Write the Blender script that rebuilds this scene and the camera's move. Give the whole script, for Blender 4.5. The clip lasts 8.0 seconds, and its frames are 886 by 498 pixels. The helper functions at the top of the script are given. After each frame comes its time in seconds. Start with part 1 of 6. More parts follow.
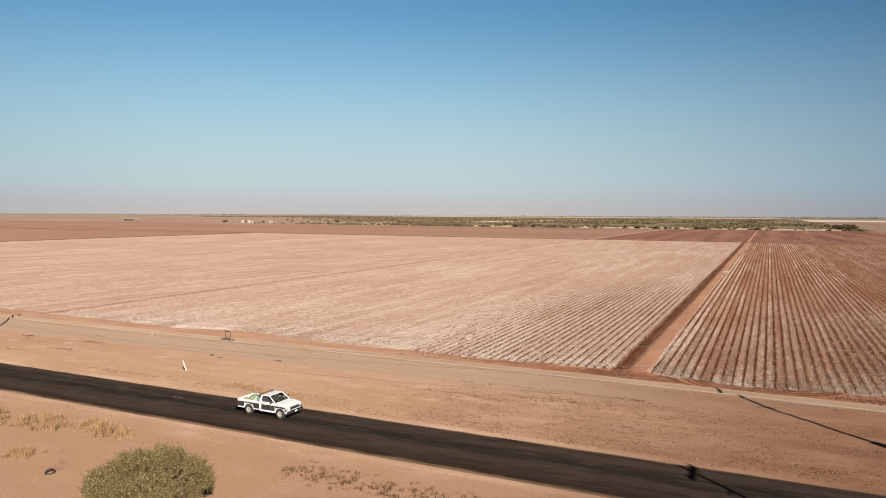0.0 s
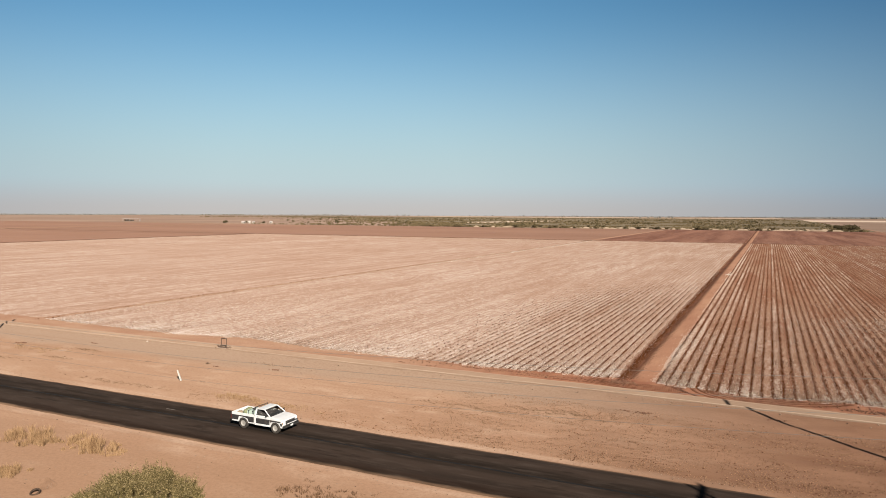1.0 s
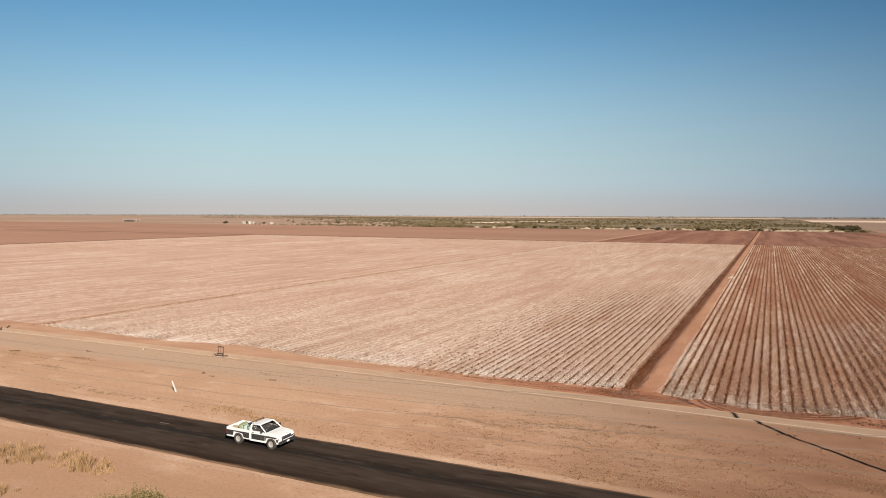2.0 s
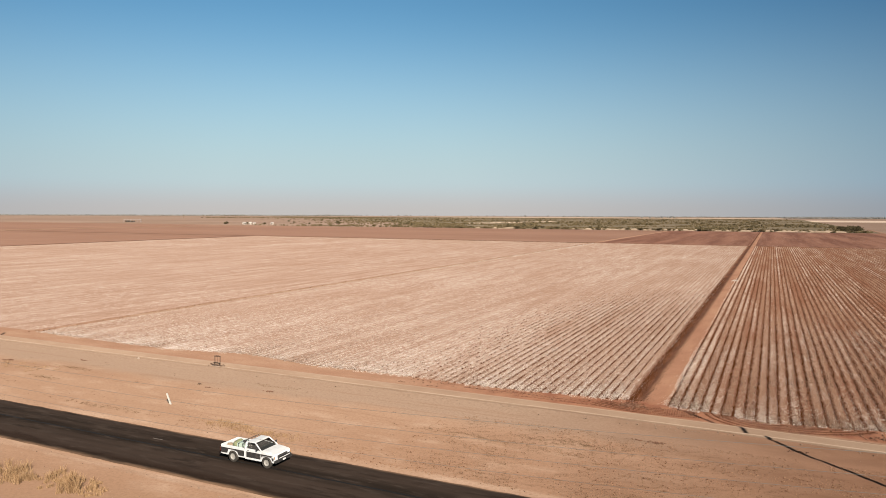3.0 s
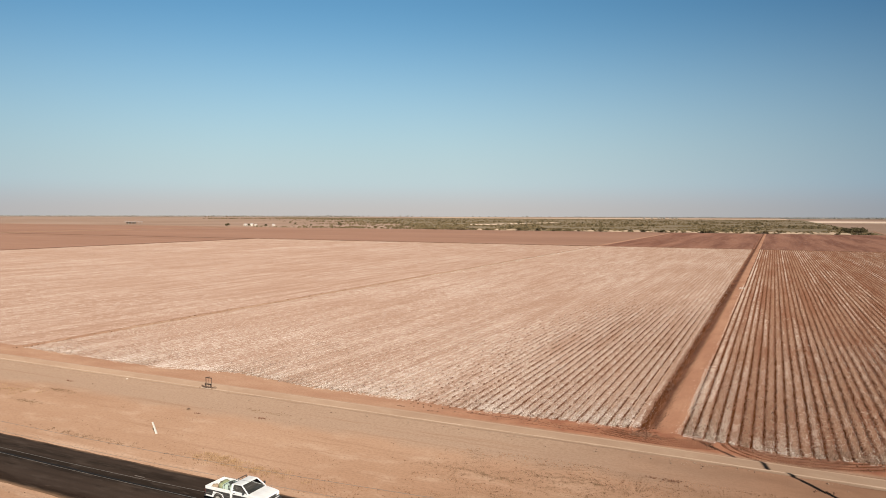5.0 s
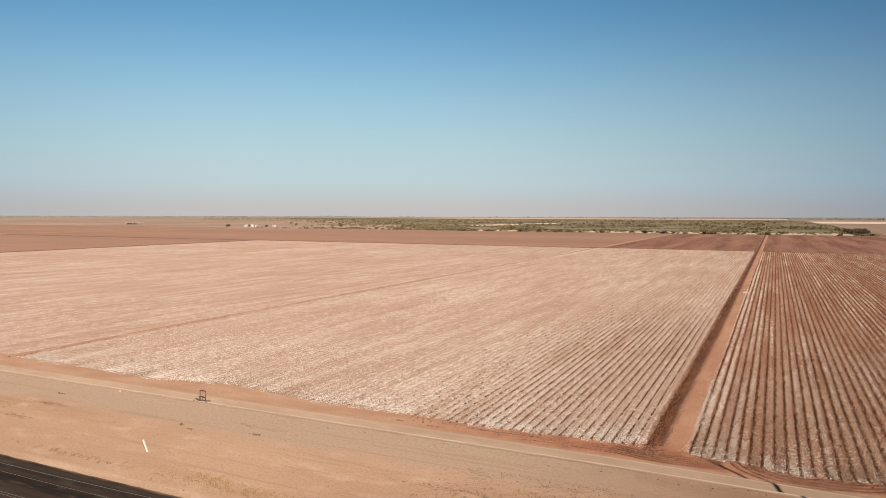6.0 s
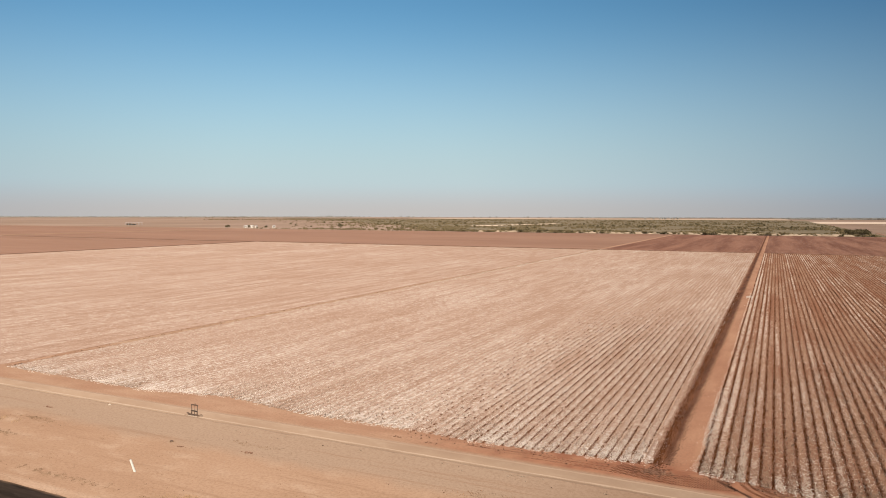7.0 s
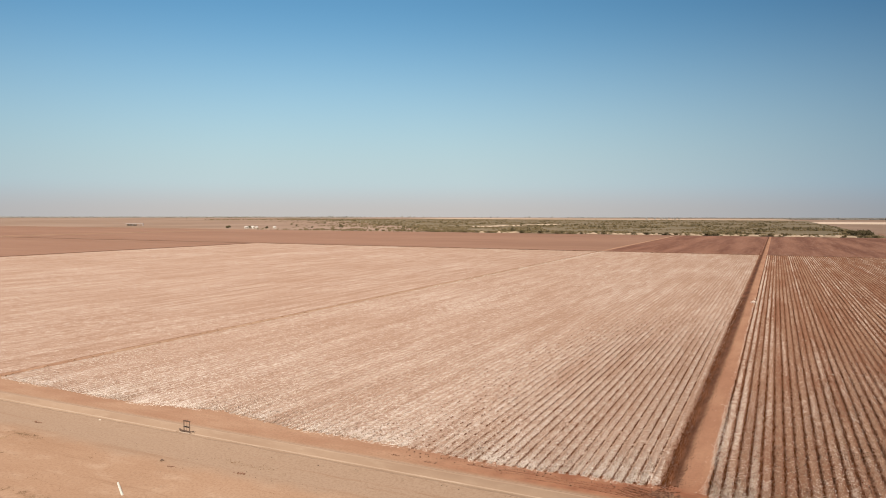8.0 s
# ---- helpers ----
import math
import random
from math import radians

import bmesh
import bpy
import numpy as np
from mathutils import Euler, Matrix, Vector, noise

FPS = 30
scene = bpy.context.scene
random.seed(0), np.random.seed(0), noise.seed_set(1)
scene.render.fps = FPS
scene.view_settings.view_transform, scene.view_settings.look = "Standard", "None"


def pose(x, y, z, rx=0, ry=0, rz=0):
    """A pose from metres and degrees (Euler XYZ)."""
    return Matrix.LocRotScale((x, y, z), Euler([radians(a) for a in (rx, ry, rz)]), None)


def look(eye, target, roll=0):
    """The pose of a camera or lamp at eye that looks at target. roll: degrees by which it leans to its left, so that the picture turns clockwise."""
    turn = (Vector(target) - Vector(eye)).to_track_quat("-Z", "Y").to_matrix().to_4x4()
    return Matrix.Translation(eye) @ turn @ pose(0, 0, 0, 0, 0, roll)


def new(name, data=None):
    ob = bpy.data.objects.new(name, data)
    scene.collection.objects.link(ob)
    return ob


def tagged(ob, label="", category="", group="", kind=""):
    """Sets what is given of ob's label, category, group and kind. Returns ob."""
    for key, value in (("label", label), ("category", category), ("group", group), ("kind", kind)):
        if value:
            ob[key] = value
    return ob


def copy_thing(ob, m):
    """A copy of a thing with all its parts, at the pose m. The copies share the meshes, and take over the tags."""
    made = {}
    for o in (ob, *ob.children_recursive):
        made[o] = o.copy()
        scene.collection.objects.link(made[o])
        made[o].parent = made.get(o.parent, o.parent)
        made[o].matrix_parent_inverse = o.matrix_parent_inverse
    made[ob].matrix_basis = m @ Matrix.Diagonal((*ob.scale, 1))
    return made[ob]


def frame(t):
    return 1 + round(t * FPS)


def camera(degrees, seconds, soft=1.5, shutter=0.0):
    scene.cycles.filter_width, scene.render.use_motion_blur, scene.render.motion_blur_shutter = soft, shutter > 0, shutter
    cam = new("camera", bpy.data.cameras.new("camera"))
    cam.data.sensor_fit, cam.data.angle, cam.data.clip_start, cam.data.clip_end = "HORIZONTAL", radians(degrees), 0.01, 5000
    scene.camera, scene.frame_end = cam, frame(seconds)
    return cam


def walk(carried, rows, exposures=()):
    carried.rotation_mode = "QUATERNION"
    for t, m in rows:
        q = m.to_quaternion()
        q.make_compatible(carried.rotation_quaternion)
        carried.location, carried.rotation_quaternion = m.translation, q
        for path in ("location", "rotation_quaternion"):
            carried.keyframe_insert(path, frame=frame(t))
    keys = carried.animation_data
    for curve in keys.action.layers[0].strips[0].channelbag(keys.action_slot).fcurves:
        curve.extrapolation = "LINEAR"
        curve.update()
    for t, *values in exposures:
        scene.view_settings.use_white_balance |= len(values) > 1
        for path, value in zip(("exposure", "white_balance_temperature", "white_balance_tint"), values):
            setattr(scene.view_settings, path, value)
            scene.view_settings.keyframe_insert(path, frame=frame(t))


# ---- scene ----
cam = camera(65.0, 8.0, soft=0.92)
# eye, a point ahead of it, lean
PATH = [
    (0.0, (14.121, -69.556, 16.06), (13.272, -67.748, 15.958), 0.26),
    (0.5, (13.824, -68.878, 16.365), (12.975, -67.07, 16.263), 0.25),
    (1.0, (13.456, -68.085, 16.673), (12.606, -66.278, 16.571), 0.24),
    (1.5, (13.12, -67.381, 17.007), (12.269, -65.574, 16.905), 0.23),
    (3.0, (12.095, -65.235, 18.171), (11.241, -63.429, 18.069), 0.19),
    (3.5, (11.733, -64.481, 18.574), (10.878, -62.676, 18.472), 0.18),
    (4.0, (11.356, -63.672, 18.972), (10.5, -61.868, 18.871), 0.17),
    (4.5, (10.976, -62.8, 19.37), (10.119, -60.996, 19.269), 0.16),
    (6.0, (9.815, -60.056, 20.722), (8.954, -58.254, 20.622), 0.12),
    (6.5, (9.374, -59.002, 21.173), (8.513, -57.2, 21.073), 0.11),
    (7.0, (8.932, -57.946, 21.654), (8.071, -56.144, 21.554), 0.1),
    (7.5, (8.496, -56.899, 22.164), (7.634, -55.097, 22.064), 0.09),
    (8.0, (8.07, -55.827, 22.707), (7.206, -54.026, 22.607), 0.08),
]
walk(cam, [(t, look(eye, target, roll)) for t, eye, target, roll in PATH])

# ---- light: clear dusty sky, low sun behind the camera's right shoulder ----
SUN_ELEVATION = radians(30)
SUN_AZIMUTH = radians(133.7)          # clockwise from +y
SUN_WAY = Vector((math.sin(SUN_AZIMUTH) * math.cos(SUN_ELEVATION), math.cos(SUN_AZIMUTH) * math.cos(SUN_ELEVATION), math.sin(SUN_ELEVATION)))
world = bpy.data.worlds.new("sky")
scene.world = world
world.use_nodes = True
wt = world.node_tree
sky = wt.nodes.new("ShaderNodeTexSky")
sky.sky_type = "NISHITA"
sky.sun_disc = False
sky.sun_elevation = SUN_ELEVATION
sky.sun_rotation = SUN_AZIMUTH
sky.altitude = 50
sky.air_density = 1.2
sky.dust_density = 0.8
sky.ozone_density = 3.0
# dust haze, the same all round, that pales the sky towards the horizon
way = wt.nodes.new("ShaderNodeTexCoord")
height = wt.nodes.new("ShaderNodeSeparateXYZ")
wt.links.new(way.outputs["Generated"], height.inputs[0])
haze = wt.nodes.new("ShaderNodeMapRange")
haze.interpolation_type = "SMOOTHSTEP"
for key, value in (("From Min", -0.05), ("From Max", 0.30), ("To Min", 1.0), ("To Max", 0.0)):
    haze.inputs[key].default_value = value
wt.links.new(height.outputs["Z"], haze.inputs["Value"])
dusty = wt.nodes.new("ShaderNodeMix")
dusty.data_type = "RGBA"
dusty.inputs[7].default_value = (3.85, 4.6, 5.05, 1)
wt.links.new(haze.outputs["Result"], dusty.inputs[0])
tint = wt.nodes.new("ShaderNodeMix")
tint.data_type, tint.blend_type = "RGBA", "MULTIPLY"
tint.inputs[0].default_value = 1.0
# deeper and less blue overhead, out of view, to darken and warm the shadows
high = wt.nodes.new("ShaderNodeMapRange")
for key, value in (("From Min", 0.3), ("From Max", 0.9), ("To Min", 0.0), ("To Max", 1.0)):
    high.inputs[key].default_value = value
wt.links.new(height.outputs["Z"], high.inputs["Value"])
overhead = wt.nodes.new("ShaderNodeMix")
overhead.data_type = "RGBA"
overhead.inputs[6].default_value = (0.41, 0.653, 0.713, 1)
overhead.inputs[7].default_value = (0.36, 0.23, 0.15, 1)
wt.links.new(high.outputs["Result"], overhead.inputs[0])
wt.links.new(overhead.outputs[2], tint.inputs[7])
wt.links.new(sky.outputs["Color"], tint.inputs[6])
wt.links.new(tint.outputs[2], dusty.inputs[6])
low = wt.nodes.new("ShaderNodeMapRange")
low.interpolation_type = "SMOOTHSTEP"
for key, value in (("From Min", 0.0), ("From Max", 0.048), ("To Min", 0.9), ("To Max", 0.0)):
    low.inputs[key].default_value = value
wt.links.new(height.outputs["Z"], low.inputs["Value"])
mauve = wt.nodes.new("ShaderNodeMix")
mauve.data_type = "RGBA"
mauve.inputs[7].default_value = (3.9, 3.75, 3.6, 1)
wt.links.new(low.outputs["Result"], mauve.inputs[0])
wt.links.new(dusty.outputs[2], mauve.inputs[6])
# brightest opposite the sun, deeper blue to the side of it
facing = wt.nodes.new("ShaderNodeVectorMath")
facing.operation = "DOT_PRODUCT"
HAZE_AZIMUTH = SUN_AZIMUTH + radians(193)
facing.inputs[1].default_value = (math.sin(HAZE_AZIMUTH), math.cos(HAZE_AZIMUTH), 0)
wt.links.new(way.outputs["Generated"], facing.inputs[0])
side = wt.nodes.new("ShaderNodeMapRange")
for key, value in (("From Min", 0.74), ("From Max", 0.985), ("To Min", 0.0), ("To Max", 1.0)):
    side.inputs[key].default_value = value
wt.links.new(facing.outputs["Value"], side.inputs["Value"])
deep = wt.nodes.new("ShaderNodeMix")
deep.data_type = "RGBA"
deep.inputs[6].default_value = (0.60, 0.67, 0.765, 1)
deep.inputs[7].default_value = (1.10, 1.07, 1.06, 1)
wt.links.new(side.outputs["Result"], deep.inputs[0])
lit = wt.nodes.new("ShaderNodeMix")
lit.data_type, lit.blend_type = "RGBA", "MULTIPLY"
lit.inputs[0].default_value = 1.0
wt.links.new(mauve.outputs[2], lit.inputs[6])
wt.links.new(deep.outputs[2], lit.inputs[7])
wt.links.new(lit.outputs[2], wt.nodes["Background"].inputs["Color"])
wt.nodes["Background"].inputs["Strength"].default_value = 0.05
sun_data = bpy.data.lights.new("sun", "SUN")
sun_data.energy = 4.2
sun_data.angle = radians(0.53)
sun_data.color = (1.0, 0.94, 0.855)
sun = new("sun", sun_data)
sun.matrix_world = look(SUN_WAY * 200, (0, 0, 0))
scene.view_settings.exposure = 1.365

# ---- materials ----
def nodes_of(name):
    m = bpy.data.materials.new(name)
    m.use_nodes = True
    t = m.node_tree
    return m, t, t.nodes["Principled BSDF"]


def add(t, kind, **kw):
    n = t.nodes.new(kind)
    for k, v in kw.items():
        n.inputs[k].default_value = v
    return n


def noise_at(t, scale, detail=4.0, stretch=(1, 1, 1), rough=0.55, source="Position"):
    """A noise in metres of the place, drawn out along an axis by stretch."""
    if source == "Position":
        g = t.nodes.new("ShaderNodeNewGeometry")
        out = g.outputs["Position"]
    else:
        g = t.nodes.new("ShaderNodeTexCoord")
        out = g.outputs["Object"]
    mp = t.nodes.new("ShaderNodeMapping")
    mp.inputs["Scale"].default_value = stretch
    t.links.new(out, mp.inputs["Vector"])
    n = t.nodes.new("ShaderNodeTexNoise")
    n.inputs["Scale"].default_value = scale
    n.inputs["Detail"].default_value = detail
    n.inputs["Roughness"].default_value = rough
    t.links.new(mp.outputs["Vector"], n.inputs["Vector"])
    return n.outputs["Fac"]


def remap(t, fac, lo, hi, a=0.0, b=1.0, smooth=True):
    n = t.nodes.new("ShaderNodeMapRange")
    n.interpolation_type = "SMOOTHSTEP" if smooth else "LINEAR"
    n.inputs["From Min"].default_value, n.inputs["From Max"].default_value = lo, hi
    n.inputs["To Min"].default_value, n.inputs["To Max"].default_value = a, b
    t.links.new(fac, n.inputs["Value"])
    return n.outputs["Result"]


def mix(t, fac, a, b):
    n = t.nodes.new("ShaderNodeMix")
    n.data_type = "RGBA"
    for sock, v in ((n.inputs[0], fac), (n.inputs[6], a), (n.inputs[7], b)):
        if isinstance(v, (int, float)):
            sock.default_value = v
        elif isinstance(v, tuple):
            sock.default_value = (*v, 1) if len(v) == 3 else v
        else:
            t.links.new(v, sock)
    return n.outputs[2]


def calc(t, op, a, b=None):
    n = t.nodes.new("ShaderNodeMath")
    n.operation = op
    for sock, v in zip(n.inputs, (a, b)):
        if v is None:
            continue
        if isinstance(v, (int, float)):
            sock.default_value = v
        else:
            t.links.new(v, sock)
    return n.outputs[0]


def bump(t, bsdf, height, strength, distance):
    n = t.nodes.new("ShaderNodeBump")
    n.inputs["Strength"].default_value, n.inputs["Distance"].default_value = strength, distance
    t.links.new(height, n.inputs["Height"])
    t.links.new(n.outputs["Normal"], bsdf.inputs["Normal"])


def earth(name, mid, dark, pale, fine=3.0, broad=0.08, stretch=(1, 1, 1), relief=0.05, rough=0.95):
    """Bare or littered earth: broad stains, fine grain, pale specks and relief."""
    m, t, b = nodes_of(name)
    col = mix(t, remap(t, noise_at(t, broad, 5, stretch), 0.35, 0.65), dark, mid)
    col = mix(t, remap(t, noise_at(t, broad * 6.3, 4, stretch), 0.45, 0.8, 0, 0.7), col, pale)
    grain = noise_at(t, fine, 6, (1, 1, 1), 0.7)
    col = mix(t, remap(t, grain, 0.3, 0.75, 0.35, 0), col, dark)
    t.links.new(col, b.inputs["Base Color"])
    b.inputs["Roughness"].default_value = rough
    b.inputs["Diffuse Roughness"].default_value = 1.0
    b.inputs["Specular IOR Level"].default_value = 0.15
    bump(t, b, grain, 0.6, relief)
    return m


GAIN = 1.15


def plain(name, colour, rough=0.6, metal=0.0, worn=None, scale=4.0, amount=0.5, spec=0.4, relief=0.0, per_object=0.0):
    """Paint, metal, leaf or stone with grain and a second, worn or dusty colour."""
    m, t, b = nodes_of(name)
    colour = tuple(min(0.82, c * GAIN) for c in colour)
    worn = tuple(min(0.75, c * GAIN) for c in worn) if worn else tuple(c * 0.6 for c in colour)
    f = noise_at(t, scale, 6, (1, 1, 1), 0.65, "Object")
    col = mix(t, remap(t, f, 0.45, 0.75, 0, amount), colour, worn)
    if per_object:
        info = t.nodes.new("ShaderNodeObjectInfo")
        hsv = t.nodes.new("ShaderNodeHueSaturation")
        t.links.new(remap(t, info.outputs["Random"], 0, 1, 1 - per_object, 1 + per_object, False), hsv.inputs["Value"])
        t.links.new(col, hsv.inputs["Color"])
        col = hsv.outputs["Color"]
    t.links.new(col, b.inputs["Base Color"])
    b.inputs["Roughness"].default_value, b.inputs["Metallic"].default_value = rough, metal
    b.inputs["Specular IOR Level"].default_value = spec
    if relief:
        bump(t, b, f, 0.5, relief)
    return m


def islands(name, a, b_col, rough=0.85, spec=0.2, third=None):
    """Many small loose pieces in one mesh, each of its own tone."""
    m, t, b = nodes_of(name)
    g = t.nodes.new("ShaderNodeNewGeometry")
    r = g.outputs["Random Per Island"]
    col = mix(t, r, a, b_col)
    if third:
        col = mix(t, remap(t, r, 0.8, 0.82), col, third)
    t.links.new(col, b.inputs["Base Color"])
    b.inputs["Roughness"].default_value = rough
    b.inputs["Diffuse Roughness"].default_value = 1.0
    b.inputs["Specular IOR Level"].default_value = spec
    return m


def ground_material():
    m, t, b = nodes_of("desert_ground")
    g = t.nodes.new("ShaderNodeNewGeometry")
    sep = t.nodes.new("ShaderNodeSeparateXYZ")
    t.links.new(g.outputs["Position"], sep.inputs[0])
    wob = calc(t, "MULTIPLY", calc(t, "SUBTRACT", noise_at(t, 0.12, 4), 0.5), 5.0)
    y = calc(t, "ADD", sep.outputs["Y"], wob)
    sand_a, sand_b, sand_c = (0.1991, 0.1218, 0.0786), (0.1696, 0.0976, 0.06026), (0.2286, 0.1513, 0.1041)
    broad = noise_at(t, 0.06, 5, (0.35, 1, 1))
    col = mix(t, remap(t, broad, 0.36, 0.64), sand_b, sand_a)
    col = mix(t, remap(t, noise_at(t, 0.45, 5, (0.5, 1, 1)), 0.48, 0.78, 0, 0.8), col, sand_c)
    # graded bank road beside the ditch: paler and greyer
    bank = calc(t, "MULTIPLY", remap(t, y, -11.5, -8.5), remap(t, sep.outputs["Y"], -0.4, 0.4, 1, 0))
    col = mix(t, calc(t, "MULTIPLY", bank, 0.9), col, (0.168, 0.113, 0.0785))
    # red, turned earth of the headland
    red = calc(t, "MULTIPLY", remap(t, sep.outputs["Y"], -0.5, 0.6), remap(t, sep.outputs["Y"], 12, 30, 1, 0))
    red_col = mix(t, remap(t, noise_at(t, 0.5, 5), 0.35, 0.65), (0.1179, 0.04323, 0.02293), (0.1644, 0.0714, 0.03995))
    red_col = mix(t, remap(t, calc(t, "ADD", sep.outputs["X"], calc(t, "MULTIPLY", wob, 2.0)), -30, -4), mix(t, remap(t, noise_at(t, 0.25, 4, (0.4, 1, 1)), 0.4, 0.65), (0.1605, 0.08515, 0.0524), (0.1867, 0.1081, 0.06878)), red_col)
    col = mix(t, red, col, red_col)
    # wheel tracks, drawn out along the road
    ruts = noise_at(t, 0.9, 3, (0.03, 1, 1))
    col = mix(t, calc(t, "MULTIPLY", remap(t, ruts, 0.56, 0.7, 0, 0.45), remap(t, sep.outputs["Y"], 0, 1, 1, 0)), col, (0.1349, 0.07467, 0.04454))
    # pale packed shoulders of the road
    shoulder = calc(t, "ABSOLUTE", calc(t, "SUBTRACT", calc(t, "ABSOLUTE", calc(t, "ADD", sep.outputs["Y"], 26.85)), 4.15))
    col = mix(t, calc(t, "MULTIPLY", remap(t, shoulder, 0.15, 0.65, 1, 0), remap(t, noise_at(t, 0.5, 4, (0.2, 1, 1)), 0.35, 0.6, 0.15, 0.65)), col, (0.2522, 0.1716, 0.1212))
    # redder, coarser earth towards the farm track
    rough_side = remap(t, calc(t, "ADD", sep.outputs["X"], calc(t, "MULTIPLY", wob, 3.0)), -14, 24, 0, 0.95)
    col = mix(t, calc(t, "MULTIPLY", rough_side, remap(t, sep.outputs["Y"], -0.9, 0.1, 1, 0)), col, mix(t, remap(t, noise_at(t, 0.3, 5, (0.4, 1, 1)), 0.35, 0.65), (0.08646, 0.0393, 0.02096), (0.131, 0.0655, 0.03799)))
    # far plain, greyer with distance: haze put into the ground colour
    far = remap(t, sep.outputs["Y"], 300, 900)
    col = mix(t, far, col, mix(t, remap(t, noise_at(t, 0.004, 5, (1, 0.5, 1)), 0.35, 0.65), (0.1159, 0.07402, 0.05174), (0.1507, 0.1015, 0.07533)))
    col = mix(t, remap(t, y, -31.0, -34.0, 0, 0.75), col, (0.150, 0.086, 0.052))
    grain = noise_at(t, 4.0, 8, (1, 1, 1), 0.72)
    col = mix(t, remap(t, grain, 0.32, 0.6, 0.45, 0), col, (0.1048, 0.05764, 0.0334))
    t.links.new(col, b.inputs["Base Color"])
    b.inputs["Diffuse Roughness"].default_value = 1.0
    b.inputs["Roughness"].default_value = 0.96
    b.inputs["Specular IOR Level"].default_value = 0.12
    bump(t, b, grain, 0.7, 0.05)
    return m


def field_material(name, bed_a, bed_b, lint, soil):
    """Cut cotton. The mesh's cover tells littered bed from bare furrow, its lint how much cotton was left there."""
    m, t, b = nodes_of(name)
    cover = t.nodes.new("ShaderNodeAttribute")
    cover.attribute_name = "cover"
    left = t.nodes.new("ShaderNodeAttribute")
    left.attribute_name = "lint"
    streak = noise_at(t, 0.3, 4, (1.0, 0.09, 1))
    broad = noise_at(t, 0.035, 5, (1, 0.45, 1))
    litter = noise_at(t, 3.0, 6, (1, 0.9, 1), 0.85)
    col = mix(t, remap(t, streak, 0.35, 0.65), bed_a, bed_b)
    thick = calc(t, "ADD", calc(t, "MULTIPLY", left.outputs["Fac"], 0.23), calc(t, "ADD", calc(t, "MULTIPLY", broad, 0.22), calc(t, "MULTIPLY", streak, 0.06)))
    clump = noise_at(t, 1.15, 4, (1, 0.6, 1), 0.7)
    thick = calc(t, "ADD", thick, calc(t, "MULTIPLY", calc(t, "SUBTRACT", clump, 0.5), 0.30))
    thick = calc(t, "ADD", litter, calc(t, "SUBTRACT", thick, 0.325))
    col = mix(t, remap(t, thick, 0.48, 0.62, 0, 0.9), col, lint)
    col = mix(t, remap(t, noise_at(t, 3.4, 5, (1, 0.85, 1), 0.75), 0.47, 0.34, 0, 0.68), col, soil)
    col = mix(t, cover.outputs["Fac"], mix(t, remap(t, litter, 0.4, 0.65), soil, bed_a), col)
    t.links.new(col, b.inputs["Base Color"])
    b.inputs["Diffuse Roughness"].default_value = 1.0
    b.inputs["Roughness"].default_value = 0.95
    b.inputs["Specular IOR Level"].default_value = 0.0
    bump(t, b, litter, 0.9, 0.08)
    return m


def track_material():
    """Dirt track: pale packed crown, dark red earth towards the ditch at its foot."""
    m, t, b = nodes_of("track_earth")
    g = t.nodes.new("ShaderNodeNewGeometry")
    sep = t.nodes.new("ShaderNodeSeparateXYZ")
    t.links.new(g.outputs["Position"], sep.inputs[0])
    pale = mix(t, remap(t, noise_at(t, 0.25, 5, (1, 0.3, 1)), 0.35, 0.65), (0.1624, 0.07664, 0.0452), (0.2031, 0.1074, 0.06484))
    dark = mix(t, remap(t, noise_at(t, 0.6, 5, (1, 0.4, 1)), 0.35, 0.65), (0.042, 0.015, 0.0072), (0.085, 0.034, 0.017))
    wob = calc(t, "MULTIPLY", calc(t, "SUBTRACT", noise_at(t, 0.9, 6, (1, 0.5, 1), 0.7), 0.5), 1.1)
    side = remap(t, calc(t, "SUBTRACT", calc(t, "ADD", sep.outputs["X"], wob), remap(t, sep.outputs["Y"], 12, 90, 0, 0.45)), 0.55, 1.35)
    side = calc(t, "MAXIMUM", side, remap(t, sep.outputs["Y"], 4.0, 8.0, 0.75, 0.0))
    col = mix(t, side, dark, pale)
    col = mix(t, remap(t, calc(t, "ADD", sep.outputs["Y"], calc(t, "MULTIPLY", wob, 3.0)), 2.6, 6.5, 1, 0), col, mix(t, remap(t, noise_at(t, 0.5, 5), 0.35, 0.65), (0.1179, 0.04323, 0.02293), (0.1644, 0.0714, 0.04061)))
    grain = noise_at(t, 3.5, 6, (1, 1, 1), 0.7)
    col = mix(t, remap(t, grain, 0.3, 0.7, 0.3, 0), col, (0.0786, 0.03668, 0.02096))
    t.links.new(col, b.inputs["Base Color"])
    b.inputs["Diffuse Roughness"].default_value = 1.0
    b.inputs["Roughness"].default_value = 0.96
    b.inputs["Specular IOR Level"].default_value = 0.1
    bump(t, b, grain, 0.7, 0.07)
    return m


